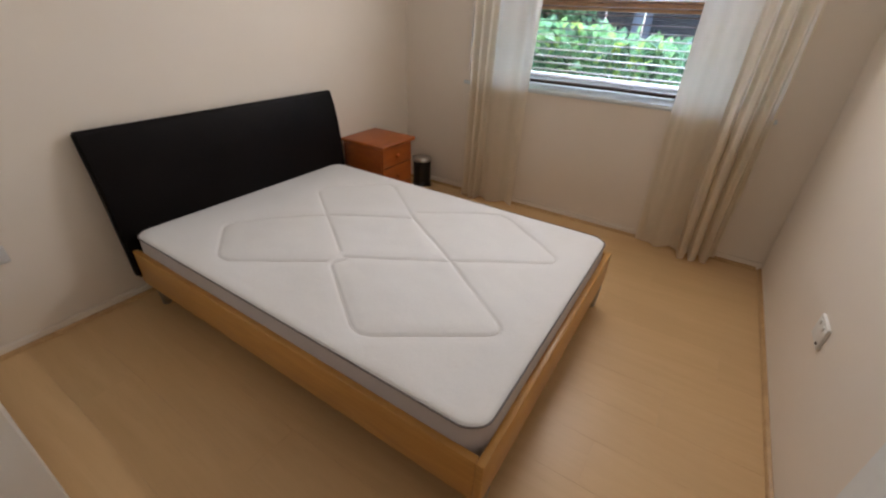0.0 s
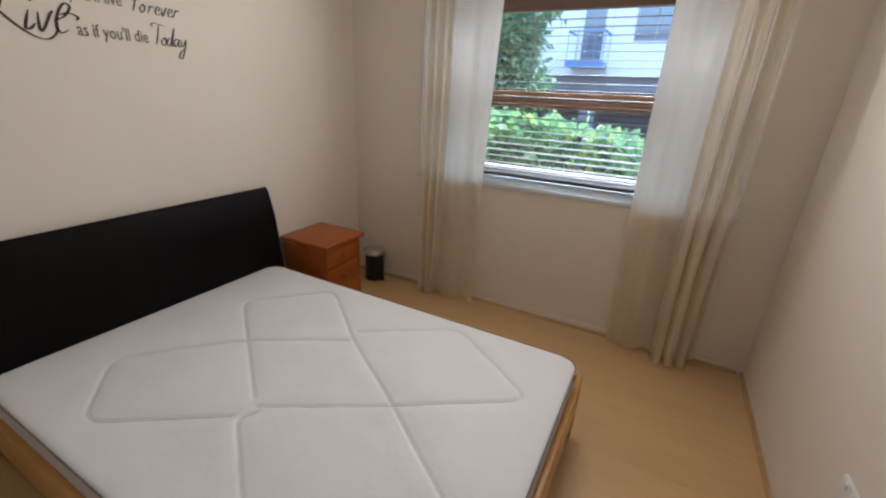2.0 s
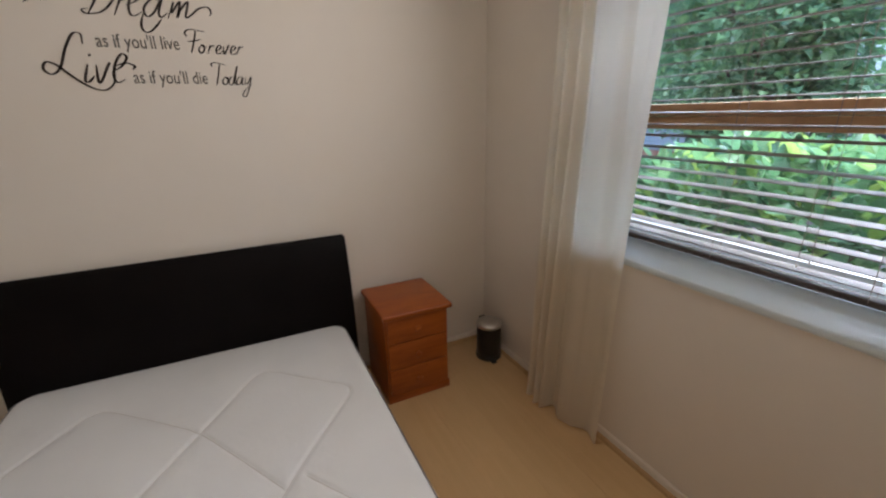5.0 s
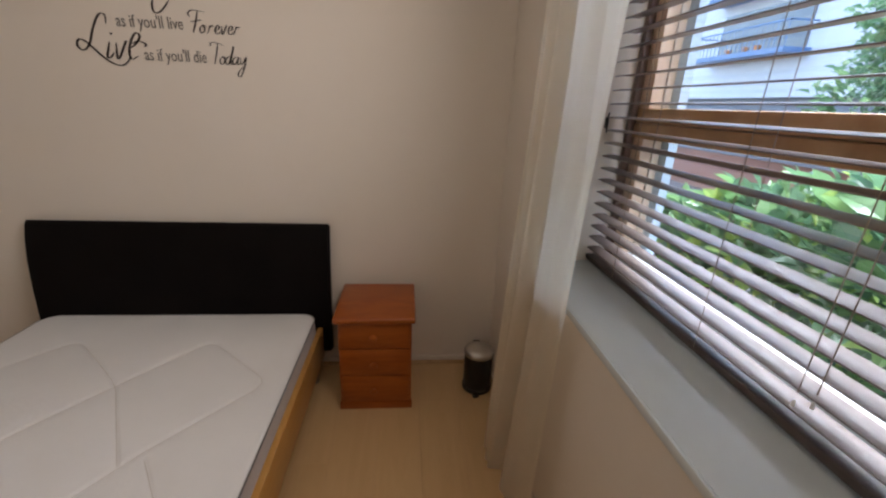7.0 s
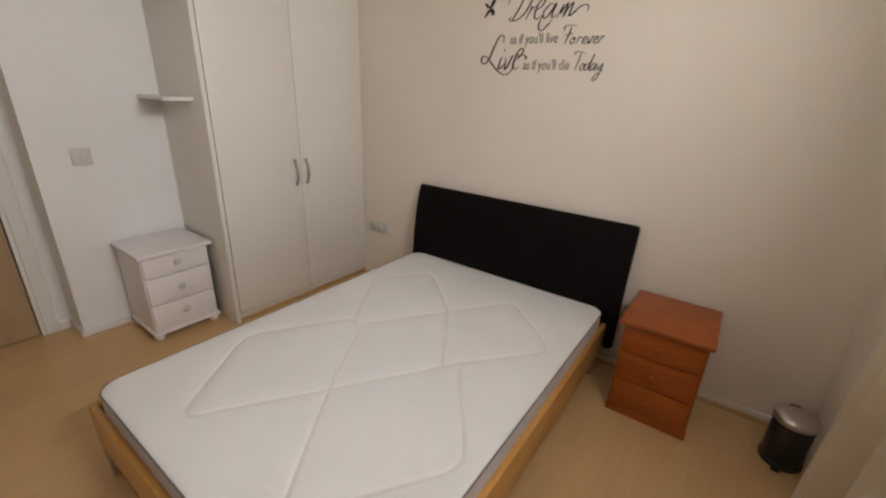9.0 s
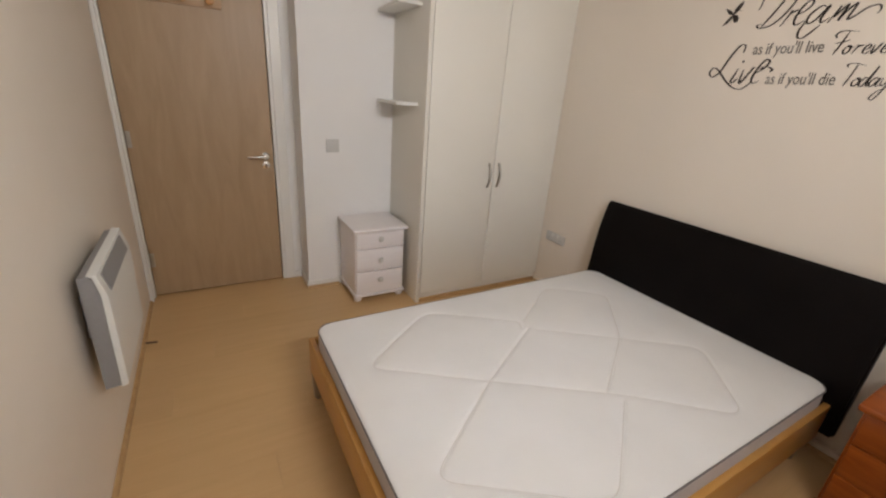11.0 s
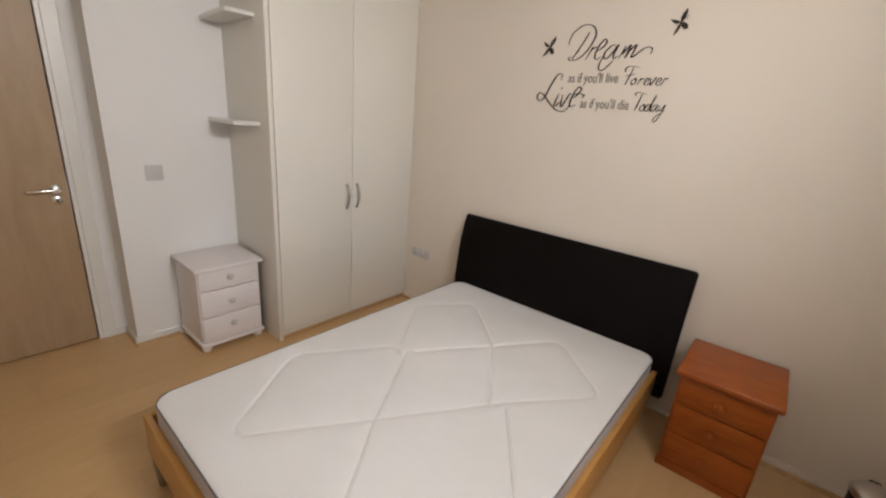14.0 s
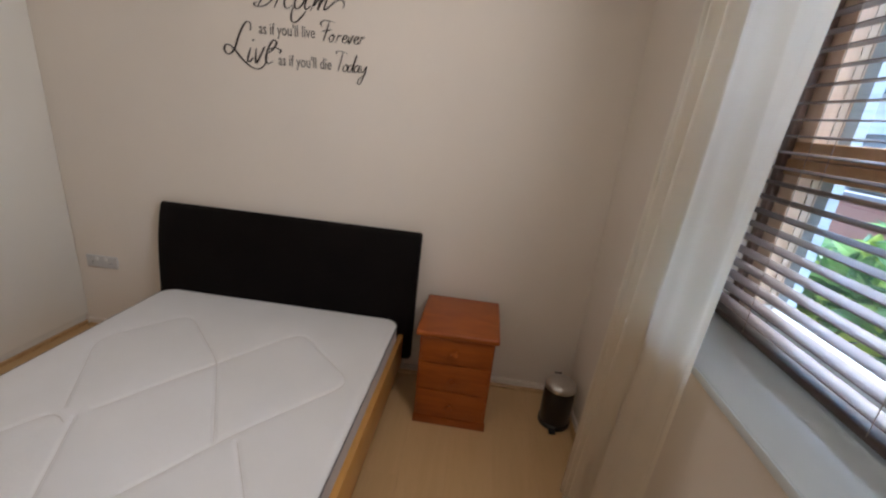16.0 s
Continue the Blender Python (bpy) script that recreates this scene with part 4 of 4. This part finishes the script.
for x0, x1 in ((-21.5, -15.6), (-2.1, -0.72)):
    for z in (2.75 if x0 > -10 else 4.25, 7.0):
        bal = part("balcony", boxes((x0, x1, 18.7, 20, z - 0.22, z)), BALC, block, "blue steel balcony", False)
        part("balcony_door", boxes((x0 + 0.3, x1 - 0.3, 19.95, 20.04, z + 0.02, z + 2.05)), FARGLASS, bal, "", False)
        part("handrail", boxes((x0, x1, 18.7, 18.76, z + 0.98, z + 1.04), (x0, x0 + 0.05, 18.7, 20, z + 0.98, z + 1.04), (x1 - 0.05, x1, 18.7, 20, z + 0.98, z + 1.04)), BALC, bal, "", False)
        n = int((x1 - x0) / 0.28)
        for k in range(n + 1):
            x = x0 + 0.03 + (x1 - x0 - 0.06) * k / n
            part("baluster", boxes((x - 0.012, x + 0.012, 18.72, 18.745, z, z + 0.98)), BALC, bal, "", False)
# solid slabs, not holes: the shade inside the openings is their dark colour
for x in (-30, -19.5, -10, -4.2, -0.9, 2.6, 6.4, 10.4):
    part("opening", boxes((x, x + 2.6, 20.30, 20.42, GROUND + 0.02, 1.75)), DARK if x > -25 else FARGLASS, block, "dark slab for a shaded ground-floor opening", False)
for k, x in enumerate((-19.3, -18.2, -17.5)):
    single("flower_pot", lathe([(0.10, 0.0), (0.15, 0.22), (0.16, 0.25), (0.02, 0.25)], (x, 19.1, 4.25), 12), POT, "orange flower pot on the balcony", "plant pot", "pots on the balcony")

rail = thing("steel_railing", (-1.5, 15.2, GROUND), "pale steel handrail in the courtyard", "railing")
part("top_rail", tube([(-3.1, 15.2, 0.9), (-3.1, 15.2, 1.32), (-2.9, 15.2, 1.42), (-0.2, 15.2, 1.46)], 0.035, 8), CHROME, rail)
for x in (-2.6, -1.4, -0.3):
    part("post", tube([(x, 15.2, GROUND), (x, 15.2, 1.43)], 0.025, 8), CHROME, rail)

low_wall = thing("brick_wall", (-4, 11, GROUND), "low red brick garden wall", "wall")
part("core", boxes((-15, 7, 11.04, 11.22, GROUND, 0.52)), BRICKM, low_wall, "", False)
part("coping", boxes((-15.05, 7.05, 10.97, 11.29, 0.52, 0.60, 0.01)), GREYREND, low_wall, "grey coping stones", False)

# leaf greens lifted and blued: the haze outdoors is mixed into them
LEAFM, n_, l_, b_ = material("hazy_laurel_leaf", 0.24)
b_.inputs["Specular IOR Level"].default_value = 0.9
geo = n_.new("ShaderNodeNewGeometry")
col = ramp(n_, l_, geo.outputs["Random Per Island"], ((0.0, (0.085, 0.18, 0.11)), (0.45, (0.135, 0.28, 0.15)), (0.8, (0.20, 0.38, 0.15)), (1.0, (0.36, 0.50, 0.12))))
l_.new(col, b_.inputs["Base Color"])
tr, mx = n_.new("ShaderNodeBsdfTranslucent"), n_.new("ShaderNodeMixShader")
l_.new(col, tr.inputs["Color"])
mx.inputs[0].default_value = 0.4
l_.new(b_.outputs[0], mx.inputs[1])
l_.new(tr.outputs[0], mx.inputs[2])
l_.new(mx.outputs[0], n_["Material Output"].inputs["Surface"])
# tree greens paler still, with the same haze in their colour
FARLEAF, n_, l_, b_ = material("hazy_tree_leaf", 0.5)
geo = n_.new("ShaderNodeNewGeometry")
l_.new(ramp(n_, l_, geo.outputs["Random Per Island"], ((0.0, (0.10, 0.21, 0.12)), (0.6, (0.16, 0.32, 0.16)), (1.0, (0.24, 0.42, 0.17)))), b_.inputs["Base Color"])
far_col = b_.inputs["Base Color"].links[0].from_socket
tr, mx = n_.new("ShaderNodeBsdfTranslucent"), n_.new("ShaderNodeMixShader")
l_.new(far_col, tr.inputs["Color"])
mx.inputs[0].default_value = 0.4
l_.new(b_.outputs[0], mx.inputs[1])
l_.new(tr.outputs[0], mx.inputs[2])
l_.new(mx.outputs[0], n_["Material Output"].inputs["Surface"])
STEM = plain("bark", (0.11, 0.085, 0.06), 0.9)


def leaves(name, spots, mat, length, width, r):
    """One mesh of many folded leaves at (place, outward direction)."""
    vs, fs = [], []
    for p, out in spots:
        out = (Vector(out) + Vector((r.uniform(-0.7, 0.7), r.uniform(-0.7, 0.7), r.uniform(-0.5, 0.7)))).normalized()
        side = out.cross(Vector((r.uniform(-1, 1), r.uniform(-1, 1), 1.2))).normalized()
        up = side.cross(out)
        s = r.uniform(0.65, 1.25)
        L, w = length * s, width * s
        p = Vector(p)
        k = len(vs)
        droop = r.uniform(0.05, 0.3) * L
        vs += [p, p + out * L * 0.35 + side * w + up * w * 0.35, p + out * L * 0.4 - up * 0.0, p + out * L * 0.35 - side * w + up * w * 0.35,
               p + out * L * 0.75 + side * w * 0.6 + up * (w * 0.2 - droop * 0.4), p + out * L * 0.75 - side * w * 0.6 + up * (w * 0.2 - droop * 0.4), p + out * L - up * droop, p + out * L * 0.75 - up * droop * 0.5]
        fs += [(k, k + 1, k + 2), (k, k + 2, k + 3), (k + 1, k + 4, k + 7, k + 2), (k + 2, k + 7, k + 5, k + 3), (k + 4, k + 6, k + 7), (k + 7, k + 6, k + 5)]
    me = bpy.data.meshes.new(name)
    me.from_pydata([tuple(v) for v in vs], [], fs)
    me.materials.append(mat)
    return me


r = random.Random(11)
hedge = thing("laurel_hedge", (0.3, 5.3, GROUND), "dense green laurel hedge with large glossy leaves", "hedge")
spots = []
for _ in range(9500):
    x = r.uniform(-3.4, 4.2)
    top = 1.17 + 0.09 * noise.noise((x * 2.7, 7.0, 0.0)) - 0.22 * min(0.8, max(0.0, x - 1.1)) - 0.40 * min(1.9, max(0.0, 0.35 - x))
    y = r.uniform(4.80, 5.75)
    z = GROUND + (top - GROUND) * (1 - abs(r.gauss(0, 0.38)) % 1.0)
    face = Vector((r.uniform(-0.4, 0.4), -0.7 if y < 5.4 else 0.5, 0.8 if z > top - 0.35 else 0.15))
    spots.append(((x, y, z), face))
part("foliage", leaves("foliage", spots, LEAFM, 0.150, 0.046, r), LEAFM, hedge)
hedge.children[0]["kind"] = "stuff"
for k in range(26):
    x, y = r.uniform(-3.2, 4.0), r.uniform(5.1, 5.7)
    part("stem", tube([(x, y, GROUND), (x + r.uniform(-0.1, 0.1), y + r.uniform(-0.1, 0.1), 0.2), (x + r.uniform(-0.25, 0.25), y + r.uniform(-0.2, 0.2), 0.85)], [0.016, 0.012, 0.006], 6), STEM, hedge)


def tree(x, y, height, spread, seed, low):
    r = random.Random(seed)
    ob = thing("tree", (x, y, GROUND), "broad leafy green tree in the courtyard", "tree", "trees in the courtyard")
    part("trunk", tube([(x, y, GROUND), (x + 0.05, y, 0.6), (x - 0.05, y + 0.1, 1.8), (x + 0.1, y, height * 0.62)], [0.20, 0.16, 0.13, 0.06], 10), STEM, ob)
    spots = []
    for k in range(74):
        a, e = r.uniform(0, 6.28), r.random()
        d = spread * (0.35 + 0.6 * r.random()) * math.sin(math.pi * (0.18 + 0.72 * e))
        tip = Vector((x + d * math.cos(a), y + 0.7 * d * math.sin(a), low + (height - low) * e))
        if k < 14:
            part("limb", tube([(x, y, low + 0.3 + 0.3 * (height - low) * e), ((x + tip.x) / 2, (y + tip.y) / 2, (tip.z + low + 0.4) / 2), tip], [0.06, 0.04, 0.015], 6), STEM, ob)
        size = spread * r.uniform(0.16, 0.30)
        for _ in range(230):
            v = Vector((r.gauss(0, 1), r.gauss(0, 1), r.gauss(0, 0.75))).normalized() * size * r.uniform(0.45, 1.15)
            spots.append((tip + v, v.normalized()))
    c = part("crown", leaves("crown", spots, FARLEAF, 0.16, 0.05, r), FARLEAF, ob)
    c["kind"] = "stuff"


tree(-1.85, 9.4, 5.6, 1.95, 5, 1.0)
tree(-5.4, 14.0, 6.0, 2.2, 9, 1.2)

# ---- floor boards, last ----
PW, PL = 0.192, 1.285


def plank_mesh(length, width):
    bm = bmesh.new()
    box(bm, 0, length - 0.0003, 0, width - 0.0003, -0.012, 0.0)
    es = [e for e in bm.edges if all(v.co.z > -0.001 for v in e.verts)]
    bmesh.ops.bevel(bm, geom=es, offset=0.0003, segments=1, affect="EDGES")
    return mesh_of("floor_board", bm, LAMINATE)


floor = bpy.data.objects["floor"]
cache = {}
row, y = 0, -0.24
while y < N:
    w = min(PW, N - y)
    x = -((row * 0.43) % 1.0) * PL
    while x < W:
        a, b = max(x, 0.0), min(x + PL, W)
        if b - a > 0.02:
            keyed = (round(b - a, 3), round(w, 3))
            if keyed not in cache:
                cache[keyed] = plank_mesh(*keyed)
            ob = new("floor_board", cache[keyed])
            ob.parent = floor
            ob.matrix_basis = Matrix.Translation((a, y, 0))
        x += PL
    y += PW
    row += 1
